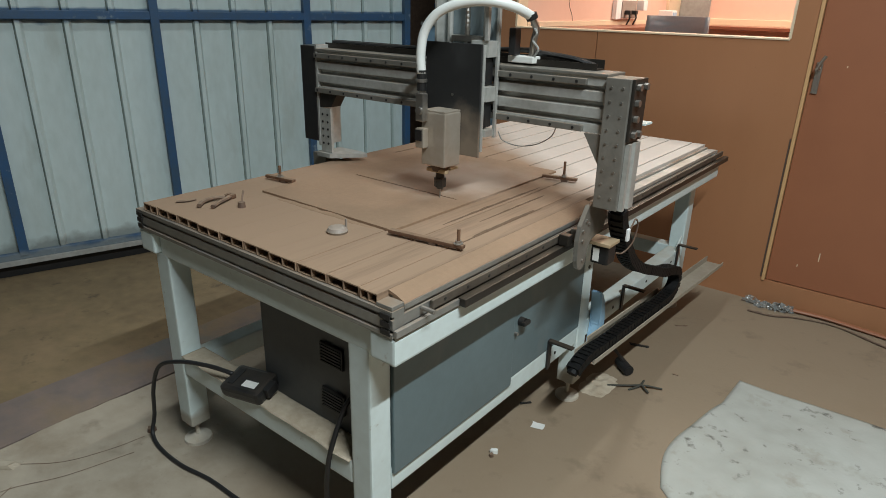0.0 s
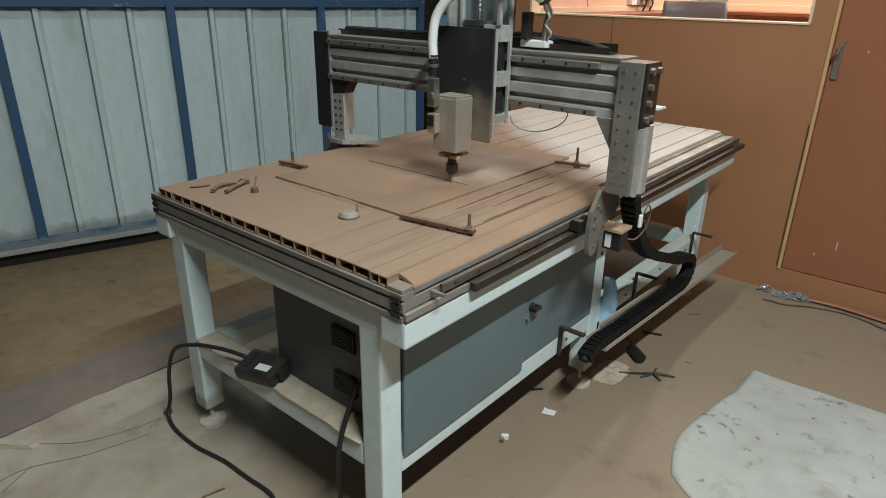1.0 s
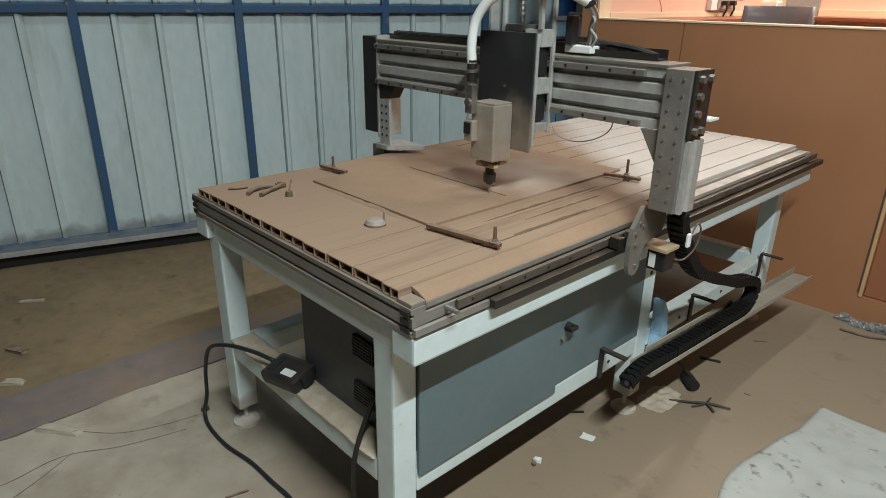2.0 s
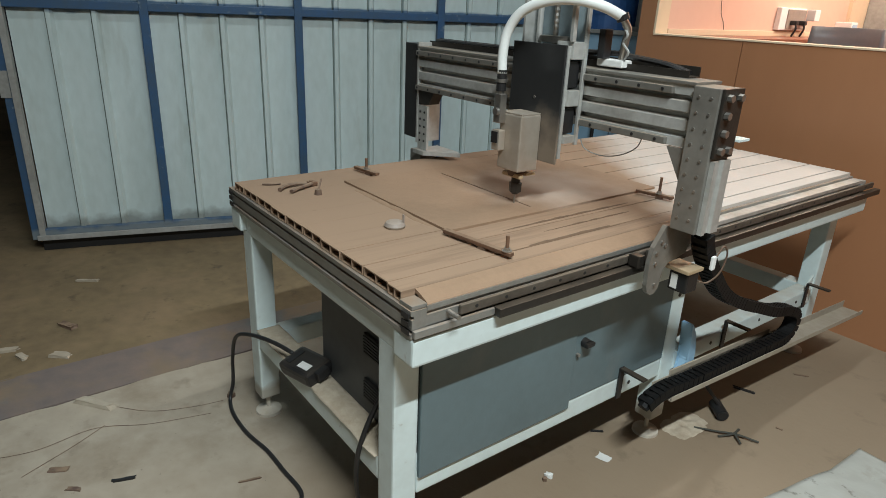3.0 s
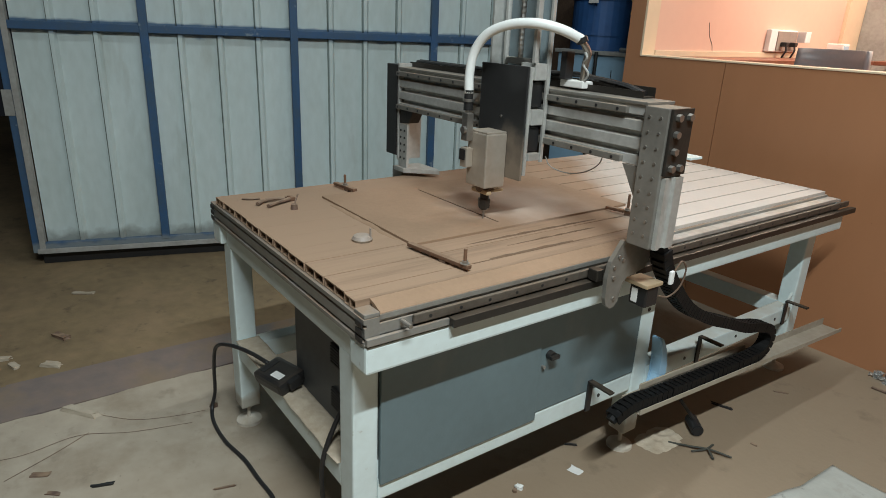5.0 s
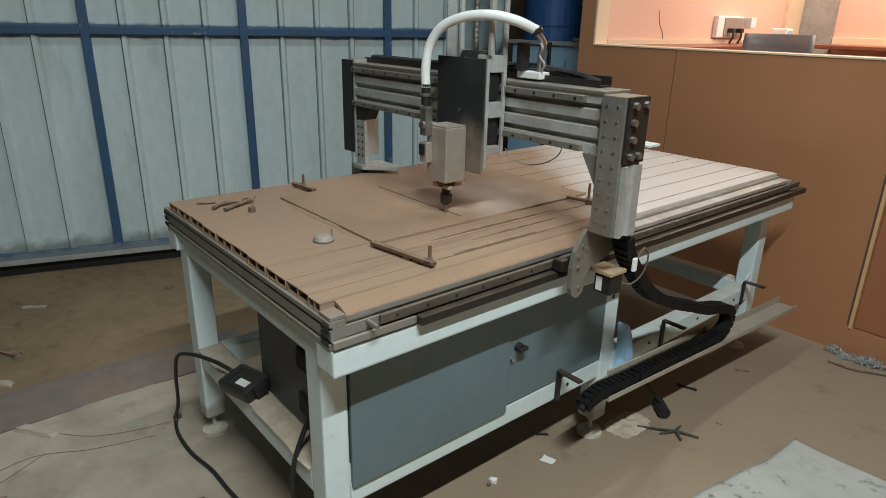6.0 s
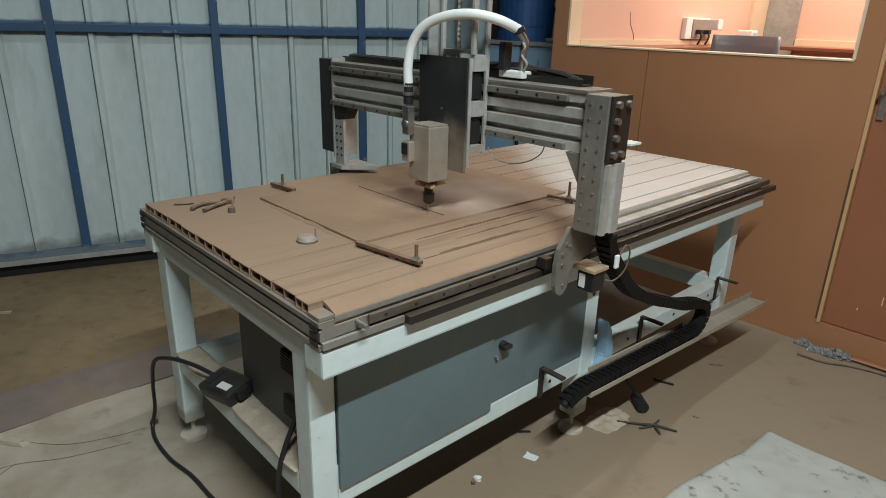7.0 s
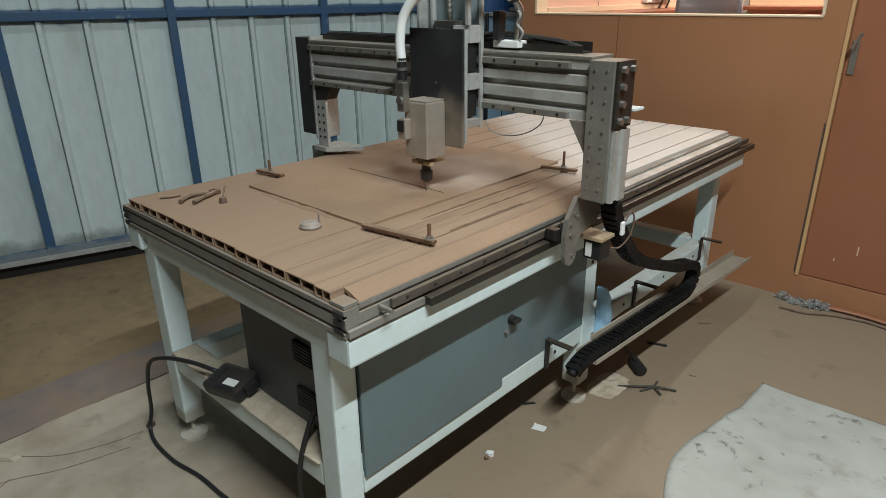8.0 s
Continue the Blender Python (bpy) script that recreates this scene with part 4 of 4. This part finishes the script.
part("kerf", box(X[1], X[2], 0.5982, 0.6038, 0.8003, 0.8025), M["groove"], MDF, "dark bottom of the cut")


def heap(x0, x1, y0, y1, z, h, seed, n=26, m=5):
    """A low uneven ridge of sawdust."""
    b = bmesh.new()
    rows = []
    for i in range(n + 1):
        for_row = []
        for j in range(m + 1):
            u, v = i / n, j / m
            w = math.sin(math.pi * u) ** 0.5 * math.sin(math.pi * v)
            k = 0.5 + noise.noise((x0 + (x1 - x0) * u * 1.0 * 30 + seed, (y0 + (y1 - y0) * v) * 30, seed))
            for_row.append(b.verts.new((x0 + (x1 - x0) * u, y0 + (y1 - y0) * v + 0.006 * noise.noise((u * 7, seed, 0)), z - 0.35 * h + h * w * (0.6 + k))))
        rows.append(for_row)
    for i in range(n):
        for j in range(m):
            b.faces.new((rows[i][j], rows[i + 1][j], rows[i + 1][j + 1], rows[i][j + 1]))
    r = bmesh.ops.extrude_face_region(b, geom=b.faces[:])
    for g in r["geom"]:
        if isinstance(g, bmesh.types.BMVert):
            g.co.z = z - 0.4 * h
    return b


solo("sawdust_heap", heap(-0.76, -0.30, 0.265, 0.290, 0.80, 0.006, 7), M["mdf"], "low ridge of sawdust along the sheet's edge", "sawdust", kind="stuff", smooth=True)
for x, y0, y1, w in ((-0.218, 0.33, 0.98, 0.010), (-0.160, 0.46, 0.90, 0.007), (-0.108, 0.34, 0.72, 0.012)):
    solo("sawdust_streak", heap(x, x + w, y0, y1, 0.80, 0.0035, 3 + x * 40, 6, 44), M["dark_dust"], "thin dark streak of blown sawdust on the boards", "sawdust", kind="stuff", smooth=True)


BED = 0.80


def clamp(ax, ay, bx, by, bolt_u, tall):
    """A flat rusty clamp bar from a to b with an upright bolt, washer and nut."""
    c = thing("clamp", ((ax + bx) / 2, (ay + by) / 2, BED), "rusty steel clamp bar with an upright bolt", "clamp", "clamps on the bed")
    L = math.hypot(bx - ax, by - ay)
    m = pose(ax, ay, 0, 0, 0, math.degrees(math.atan2(by - ay, bx - ax)))
    part("bar", box(0, L, -0.008, 0.008, BED + 0.0068, BED + 0.016, 0.002, m=m), M["rust"], c)
    part("packer", box(L * 0.55, L * 0.55 + 0.02, -0.007, 0.007, BED, BED + 0.0068, 0.001, m=m), M["tool"], c)
    x, y = ax + (bx - ax) * bolt_u, ay + (by - ay) * bolt_u
    part("bolt", cyl((x, y, BED), (x, y, BED + 0.016 + tall), 0.0042, seg=10), M["rust"], c)
    bm = cyl((x, y, BED + 0.016), (x, y, BED + 0.018), 0.011, seg=18)
    cyl((x, y, BED + 0.018), (x, y, BED + 0.024), 0.0075, seg=6, bm=bm)
    part("nut", bm, M["steel"], c)
    return c


clamp(-0.262, 0.270, -0.058, 0.300, 0.93, 0.036)
clamp(-0.262, 1.000, -0.150, 1.024, 0.62, 0.050)
clamp(-0.905, 0.388, -0.79, 0.402, 0.5, 0.035)

pl = thing("pliers", (-0.80, 0.13, BED), "pair of worn pliers lying open on the dusty bed", "pliers")
for a in ([(-0.787, 0.078, 0.807), (-0.809, 0.103, 0.808), (-0.817, 0.14, 0.809), (-0.804, 0.17, 0.808)],
          [(-0.753, 0.098, 0.807), (-0.771, 0.128, 0.808), (-0.786, 0.16, 0.808), (-0.80, 0.186, 0.808)]):
    part("handle", sweep(a, 0.0068, 8, flat=0.8), M["tool"], pl)
bm = box(-0.815, -0.792, 0.172, 0.199, 0.8004, 0.814, 0.004)
cyl((-0.803, 0.182, 0.813), (-0.803, 0.182, 0.817), 0.006, seg=12, bm=bm)
part("jaw", bm, M["rust"], pl)
solo("wrench", sweep([(-0.875, 0.062, 0.8045), (-0.862, 0.082, 0.8045), (-0.856, 0.11, 0.8045)], 0.005, 8, flat=0.6), M["tool"], "small dark spanner on the dusty bed", "tool")
bm = cyl((-0.712, 0.160, 0.80), (-0.712, 0.160, 0.815), 0.011, 0.009, 16)
cyl((-0.712, 0.160, 0.813), (-0.726, 0.178, 0.84), 0.0025, seg=8, bm=bm)
solo("knob", bm, M["tool"], "dark knob with a thin stem lying in sawdust", "knob")
tp = thing("tape_measure", (-0.37, 0.197, BED), "pale rounded tape measure on the dusty bed", "tape measure")
bm = cyl((-0.37, 0.197, 0.805), (-0.37, 0.197, 0.813), 0.026, 0.022, 28)
cyl((-0.37, 0.197, 0.813), (-0.37, 0.197, 0.816), 0.022, 0.014, 28, bm)
part("body", bm, M["tape"], tp)
part("base", cyl((-0.37, 0.197, 0.80), (-0.37, 0.197, 0.805), 0.026, 0.027, 28), M["strip"], tp, "purple-brown underside")
part("tab", box(-0.358, -0.352, 0.211, 0.214, 0.804, 0.834, 0.001), M["tape"], tp)

# thin wire loop under the gantry
solo("wire_loop", sweep([(HX + 0.12, 0.69, 1.0), (HX + 0.13, 0.70, 0.975), (HX + 0.17, 0.72, 0.962), (HX + 0.22, 0.735, 0.972), (HX + 0.26, 0.745, 1.0), (HX + 0.27, 0.75, 1.04)], 0.0016, 6), M["edge"], "thin grey wire hanging from the gantry", "wire")

# ---------------- under and beside the router ----------------
ad = thing("power_adapter", (-0.56, 0.04, 0.335), "black power adapter resting on the sawdusty crossbar", "adapter")
am = pose(-0.565, 0.035, 0.363, 14, -4, 12)
part("body", box(-0.068, 0.068, -0.046, 0.046, -0.026, 0.014, 0.012, m=am), M["black"], ad)
part("label_plate", box(-0.002, 0.042, -0.026, -0.004, 0.014, 0.0152, m=am), M["paper"], ad)
part("lid_ridge", box(-0.050, -0.030, -0.028, 0.028, 0.014, 0.0165, 0.001, m=am), M["rubber"], ad)
part("socket", box(0.06, 0.082, -0.02, 0.02, -0.016, 0.012, 0.004, m=am), M["rubber"], ad)
solo("sawdust_heap", heap(-0.875, -0.155, 0.012, 0.088, 0.3368, 0.005, 11, 90, 10), M["pale_dust"], "pale sawdust lying on the white crossbar", "sawdust", kind="stuff", smooth=True)
# The pale colour here also stands in for a lit patch of floor.
solo("sawdust_heap", heap(-0.12, 0.0, 1.08, 1.30, 0.0, 0.012, 17, 40, 26), M["pale_dust"], "pale sawdust mound, doubling as the lit floor patch under the tray", "sawdust", kind="stuff", smooth=True)
solo("power_cable", sweep([(-0.625, 0.025, 0.372), (-0.70, 0.0, 0.378), (-0.80, -0.03, 0.366), (-0.90, -0.045, 0.318), (-0.985, -0.035, 0.20), (-1.02, -0.03, 0.085), (-1.02, -0.045, 0.02), (-0.95, -0.06, 0.007),
                           (-0.83, -0.06, 0.007), (-0.71, -0.04, 0.007), (-0.60, -0.035, 0.007), (-0.49, -0.03, 0.007), (-0.42, -0.06, 0.007), (-0.35, -0.03, 0.007), (-0.31, 0.03, 0.007), (-0.28, 0.045, 0.04),
                           (-0.235, 0.008, 0.20), (-0.215, 0.005, 0.32), (-0.205, 0.05, 0.44), (-0.19, 0.078, 0.47)], 0.0062, 8), M["rubber"], "black power cable running from the adapter over the floor", "cable", smooth=True)
bm = prism([(1.083, 0.425), (1.10, 0.42), (1.125, 0.38), (1.140, 0.32), (1.142, 0.25), (1.125, 0.19), (1.083, 0.165), (1.083, 0.195), (1.098, 0.23), (1.106, 0.29), (1.098, 0.36)], "x", -0.086, -0.046)
bmesh.ops.bevel(bm, geom=bm.edges[:], offset=0.005, segments=2, affect="EDGES")
solo("blue_bag", bm, M["bag"], "light blue plastic sheet tied round the frame's leg", "plastic bag")


def lying_cloth():
    """A crumpled white sack with an uneven outline, lying on the floor."""
    b = bmesh.new()
    n = 60
    c00, c10, c11, c01 = Vector((0.33, 0.80)), Vector((0.95, 0.42)), Vector((1.12, 1.585)), Vector((0.345, 1.57))
    rows = []
    for i in range(n + 1):
        row = []
        for j in range(n + 1):
            u, v = i / n, j / n
            p = (c00 * (1 - u) + c10 * u) * (1 - v) + (c01 * (1 - u) + c11 * u) * v
            e = min(u, 1 - u, v, 1 - v)
            p = p + Vector((noise.noise((u * 3, v * 3, 2)), noise.noise((u * 3, v * 3, 7)))) * 0.02
            p = p + Vector((-0.055, 0.0)) * math.sin(math.pi * min(1.0, v * 1.35)) * (1 - u) ** 3
            h = 0.005 + 0.012 * abs(noise.noise((p.x * 5, p.y * 5, 1))) + 0.006 * abs(noise.noise((p.x * 16, p.y * 16, 4)))
            row.append(b.verts.new((p.x, p.y, min(h, 0.003 + e * 0.25))))
        rows.append(row)
    for i in range(n):
        for j in range(n):
            b.faces.new((rows[i][j], rows[i + 1][j], rows[i + 1][j + 1], rows[i][j + 1]))
    r = bmesh.ops.extrude_face_region(b, geom=b.faces[:])
    for g in r["geom"]:
        if isinstance(g, bmesh.types.BMVert):
            g.co.z -= 0.003
    return b


solo("sack", lying_cloth(), M["cloth"], "stained white woven sack spread on the concrete floor", "sack", smooth=True)

# small litter
LIT = [
    (-0.14, 0.612, 0.022, 0.014, 0.010, 20, "paper", "crumpled white paper scrap on the floor"),
    (-0.135, 0.590, 0.012, 0.010, 0.010, 60, "tool", "dark crumb of waste on the floor"),
    (-0.104, 0.821, 0.040, 0.030, 0.002, 15, "paper", "square pale label lying on the floor"),
    (-0.205, 0.905, 0.040, 0.006, 0.006, 50, "rubber", "short black offcut on the floor"),
    (-0.061, 1.572, 0.070, 0.010, 0.006, 20, "rubber", "short black offcut on the floor"),
    (0.013, 1.872, 0.050, 0.006, 0.004, 40, "tool", "dark sliver on the floor"),
    (0.14, 1.45, 0.02, 0.008, 0.004, 10, "tool", "dark sliver on the floor"),
    (-1.26, -0.42, 0.13, 0.032, 0.016, 38, "wood", "pale wooden offcut on the floor"),
    (-0.969, -0.57, 0.05, 0.02, 0.004, 60, "tool", "dark flat scrap on the floor"),
    (-0.858, -0.548, 0.04, 0.012, 0.004, 50, "tool", "dark sliver on the floor"),
    (-0.821, -0.426, 0.06, 0.010, 0.006, 70, "rubber", "short black offcut on the floor"),
    (-0.966, -0.736, 0.035, 0.03, 0.006, 30, "tool", "dark flat scrap on the floor"),
    (-1.695, -0.468, 0.07, 0.03, 0.012, 50, "wood", "pale wooden offcut on the earth floor"),
    (-1.757, -0.592, 0.05, 0.025, 0.012, 20, "wood", "pale wooden offcut on the earth floor"),
    (-1.85, -0.66, 0.12, 0.02, 0.012, 75, "wood", "pale wooden offcut on the earth floor"),
    (-1.945, -0.414, 0.08, 0.03, 0.014, 30, "tool", "dark lump on the earth floor"),
    (-2.40, -0.264, 0.10, 0.014, 0.01, 60, "wood", "pale stick on the earth floor"),
    (-1.06, -0.03, 0.022, 0.018, 0.014, 30, "tool", "brown lump beside the cable"),
    (-0.46, -0.10, 0.012, 0.01, 0.008, 30, "tool", "brown crumb on the floor"),
    (-0.62, -0.13, 0.06, 0.006, 0.005, 75, "tool", "dark twig on the floor"),
]
for x, y, a, b, h, rz, mat, label in LIT:
    bm = bmesh.new()
    bmesh.ops.create_cube(bm, size=1)
    bmesh.ops.subdivide_edges(bm, edges=bm.edges[:], cuts=2, use_grid_fill=True)
    z0 = 0.0 if x > -1.34 else -0.014
    for v in bm.verts:
        w = 1 + 0.35 * noise.noise((v.co.x * 2 + x * 9, v.co.y * 2 + y * 9, v.co.z))
        v.co = Vector((v.co.x * a * w, v.co.y * b * w, (v.co.z + 0.5) * h * w))
    bmesh.ops.transform(bm, matrix=pose(x, y, z0, 0, 0, rz), verts=bm.verts)
    solo("litter", bm, M[mat], label, "litter", "litter on the floor")
# torn rag of black fibre
rag = bmesh.new()
for a in ([(-0.03, 1.20, 0.006), (0.03, 1.24, 0.010), (0.08, 1.275, 0.014), (0.14, 1.31, 0.006)], [(0.045, 1.225, 0.005), (0.07, 1.27, 0.012), (0.065, 1.32, 0.006)], [(0.08, 1.27, 0.012), (0.11, 1.25, 0.006)]):
    sweep(a, 0.0042, 7, bm=rag, flat=0.7)
solo("rag", rag, M["fibre"], "twisted dark fibre scrap on the floor", "rag")
wt = thing("rubber_mallet", (-0.02, 1.34, 0.0), "black rubber-headed mallet lying under the tray", "mallet")
bm = cyl((-0.062, 1.372, 0.022), (0.004, 1.318, 0.022), 0.021, 0.021, 18)
bmesh.ops.bevel(bm, geom=[e for e in bm.edges if e.calc_face_angle(0) > 0.8], offset=0.004, segments=2, affect="EDGES")
part("head", bm, M["rubber"], wt)
part("stem", sweep([(-0.028, 1.346, 0.036), (-0.050, 1.325, 0.075), (-0.070, 1.300, 0.115)], 0.0065, 8), M["rubber"], wt)
# thin hairs of cable on the concrete
for pts in ([(-1.15, -0.80, 0.002), (-1.10, -0.62, 0.002), (-1.12, -0.45, 0.002), (-1.05, -0.30, 0.002), (-1.0, -0.12, 0.002)],
            [(-1.22, -0.38, 0.002), (-1.12, -0.28, 0.002), (-1.07, -0.16, 0.002), (-1.05, -0.06, 0.002)],
            [(-0.99, -0.66, 0.002), (-1.06, -0.52, 0.002), (-1.12, -0.42, 0.002)]):
    solo("thin_wire", sweep(pts, 0.0009, 5), M["tool"], "thin dark wire lying on the concrete", "wire", "thin wires on the floor")

# at the foot of the partition
film = thing("plastic_film", (0.25, 2.345, 0.0), "crumpled clear plastic film against the partition", "plastic film")
rngf = random.Random(5)
for k in range(14):
    bm = bmesh.new()
    bmesh.ops.create_icosphere(bm, subdivisions=2, radius=rngf.uniform(0.012, 0.026))
    for v in bm.verts:
        v.co = v.co * (0.75 + 1.1 * noise.noise(v.co * 70 + Vector((k * 3, 0, 0))))
        v.co.z = max(v.co.z * 0.9, -0.010)
    bmesh.ops.transform(bm, matrix=pose(0.165 + 0.0145 * k, 2.345 + rngf.uniform(-0.025, 0.015), 0.010, 0, 0, rngf.uniform(0, 180)), verts=bm.verts)
    part("fold", bm, M["clear"], film)
solo("floor_cable", sweep([(0.20, 2.235, 0.006), (0.30, 2.245, 0.006), (0.40, 2.30, 0.006), (0.55, 2.325, 0.006), (0.72, 2.26, 0.006), (0.90, 2.20, 0.006), (1.3, 2.15, 0.006)], 0.0055, 8), M["tool"], "dark cable lying along the partition", "cable")
solo("rag_strip", sweep([(0.36, 2.36, 0.012), (0.5, 2.365, 0.014), (0.65, 2.35, 0.012), (0.85, 2.32, 0.012)], 0.014, 8, flat=0.6), M["door"], "brown cloth strip along the partition", "rag")

# ---------------- beyond the partition's end ----------------
dc = thing("blue_cabinet", (-1.9, 3.05, 0.0), "light blue steel cabinet behind the partition", "cabinet")
part("body", box(-2.35, -1.45, 2.85, 3.25, -0.01, 1.18, 0.006), M["bag"], dc)
part("top", box(-2.37, -1.43, 2.83, 3.27, 1.18, 1.205, 0.004), M["edge"], dc)
part("door_gap", box(-1.862, -1.858, 2.846, 2.849, 0.05, 1.09), M["black"], dc)
dm = thing("blue_drum", (-2.12, 3.05, 1.205), "blue plastic drum standing on the cabinet", "drum")
part("body", cyl((-2.15, 3.05, 1.205), (-2.15, 3.05, 1.75), 0.21, 0.21, 32), M["tarp"], dm, smooth=False)
for z in (1.30, 1.52):
    part("hoop", cyl((-2.15, 3.05, z), (-2.15, 3.05, z + 0.03), 0.218, 0.218, 32), M["tarp"], dm)
part("sticker", box(-2.10, -2.02, 2.828, 2.833, 1.50, 1.56), M["paper"], dm)
jar = thing("grey_jar", (-1.75, 2.98, 1.205), "dusty grey jar with a yellow spout on the cabinet", "jar")
part("body", cyl((-1.77, 2.95, 1.205), (-1.77, 2.95, 1.40), 0.06, 0.055, 20), M["edge"], jar)
part("spout", sweep([(-1.82, 2.93, 1.53), (-1.80, 2.93, 1.49), (-1.81, 2.93, 1.44), (-1.79, 2.94, 1.39)], 0.014, 8), M["yellow"], jar, "yellow spout")
solo("coil", sweep([(-1.86, 2.92, 1.22), (-1.80, 2.88, 1.22), (-1.72, 2.90, 1.22), (-1.74, 2.97, 1.22), (-1.84, 2.97, 1.222)], 0.014, 8), M["edge"], "grey coil of hose on the cabinet", "hose")
solo("dark_pole", cyl((-1.96, 2.80, -0.01), (-1.96, 2.80, 1.2), 0.012, seg=12), M["black"], "thin dark pole standing before the blue cabinet", "pole")
solo("wall_dark", box(-3.2, -1.39, 3.6, 3.66, -0.02, 4.2), M["tool"], "dark brown wall behind the cabinet", "wall", kind="structure")

# ---------------- inside the office ----------------
solo("floor_office", box(-1.295, 3.14, 2.45, 4.9, -0.003, 0.12), M["desk"], "raised brown office floor", "floor", kind="structure")
sh = thing("wall_counter", (-1.15, 3.7, 0.12), "brown counter along the office wall with a pale edge", "counter")
part("top", box(-1.293, -0.98, 2.50, 4.5, 1.185, 1.212, 0.003), M["desk"], sh)
part("upstand", box(-1.294, -1.28, 2.50, 4.5, 1.212, 1.243, 0.002), M["cream"], sh)
part("support", box(-1.29, -1.0, 2.52, 2.56, 0.12, 1.185), M["desk"], sh)
part("support", box(-1.29, -1.0, 4.44, 4.48, 0.12, 1.185), M["desk"], sh)
sk = thing("switch_board", (-1.29, 3.82, 1.3), "white switch board with two plugs on the office wall", "switch board")
part("plate", box(-1.295, -1.262, 3.62, 3.95, 1.25, 1.385, 0.005), M["white"], sk)
part("switch_panel", box(-1.262, -1.256, 3.70, 3.94, 1.258, 1.375, 0.003), M["tape"], sk, "grey switch panel")
for y in (3.76, 3.87):
    part("plug", box(-1.256, -1.215, y - 0.02, y + 0.02, 1.282, 1.31, 0.006), M["rubber"], sk)
    part("plug_wire", sweep([(-1.225, y, 1.285), (-1.22, y, 1.26), (-1.23, y, 1.235), (-1.24, y, 1.213)], 0.006, 6), M["rubber"], sk)
part("adapter", box(-1.256, -1.20, 3.94, 4.01, 1.31, 1.38, 0.006), M["white"], sk)
bx = thing("small_packet", (-1.2, 4.4, 1.212), "small white and blue packet on the counter", "packet")
part("body", box(-1.25, -1.14, 4.36, 4.46, 1.212, 1.315, 0.008), M["white"], bx)
part("label_patch", box(-1.139, -1.137, 4.375, 4.445, 1.235, 1.30), M["bag"], bx)
solo("corner_trim", box(-1.294, -1.27, 4.62, 4.899, 0.12, 2.9), M["cream"], "cream corner board in the office", "trim", kind="structure")
solo("office_door", box(-1.268, -1.03, 4.87, 4.898, 0.12, 2.2, 0.004), M["edge"], "grey-brown flush door in the office back wall", "door", kind="structure")
solo("back_counter", box(-1.02, 3.1, 4.50, 4.86, 1.185, 1.212, 0.004), M["desk"], "red-brown counter along the office back wall", "counter", kind="structure")
solo("wall_ledge", box(-1.02, 3.1, 4.862, 4.899, 1.19, 1.26, 0.004), M["cream"], "cream ledge along the office back wall", "ledge", kind="structure")
solo("wall_crack", sweep([(-1.294, 2.98, 1.40), (-1.294, 3.0, 1.33), (-1.294, 3.04, 1.28), (-1.294, 3.06, 1.22)], 0.0016, 5), M["rubber"], "thin dark wire on the office wall", "wire")
oc = thing("office_chair", (-0.68, 3.25, 0.12), "office chair with a curved grey back behind the window", "chair")
bm = bmesh.new()
rows = []
for j in range(9):
    row = []
    for k in range(13):
        a = (k / 12 - 0.5) * 1.5
        zz = 0.78 + j * 0.0635
        rr = 0.26 - 0.01 * (j - 4) ** 2 / 16
        row.append((-0.68 + rr * math.sin(a) * 1.05, 3.25 - 0.0 + 0.26 * (1 - math.cos(a)) * -1 + 0.0, zz))
    rows.append(row)
vf = [[bm.verts.new(p) for p in r] for r in rows]
vb = [[bm.verts.new((p[0], p[1] + 0.05, p[2])) for p in r] for r in rows]
for j in range(8):
    for k in range(12):
        bm.faces.new((vf[j][k], vf[j][k + 1], vf[j + 1][k + 1], vf[j + 1][k]))
        bm.faces.new((vb[j][k + 1], vb[j][k], vb[j + 1][k], vb[j + 1][k + 1]))
for k in range(12):
    bm.faces.new((vf[8][k], vf[8][k + 1], vb[8][k + 1], vb[8][k]))
    bm.faces.new((vf[0][k + 1], vf[0][k], vb[0][k], vb[0][k + 1]))
for j in range(8):
    bm.faces.new((vf[j][0], vf[j + 1][0], vb[j + 1][0], vb[j][0]))
    bm.faces.new((vf[j + 1][12], vf[j][12], vb[j][12], vb[j + 1][12]))
part("backrest", bm, M["chair"], oc, smooth=True)
part("seat", box(-0.92, -0.44, 3.26, 3.72, 0.56, 0.64, 0.02), M["chair"], oc)
part("column", cyl((-0.68, 3.5, 0.2), (-0.68, 3.5, 0.56), 0.03), M["black"], oc)
part("back_bar", box(-0.71, -0.65, 3.25, 3.29, 0.56, 0.80, 0.004), M["black"], oc)
for k in range(5):
    a = 2 * math.pi * k / 5
    part("foot", sweep([(-0.68, 3.5, 0.2), (-0.68 + 0.28 * math.cos(a), 3.5 + 0.28 * math.sin(a), 0.14)], 0.022, 8, n=3), M["black"], oc)
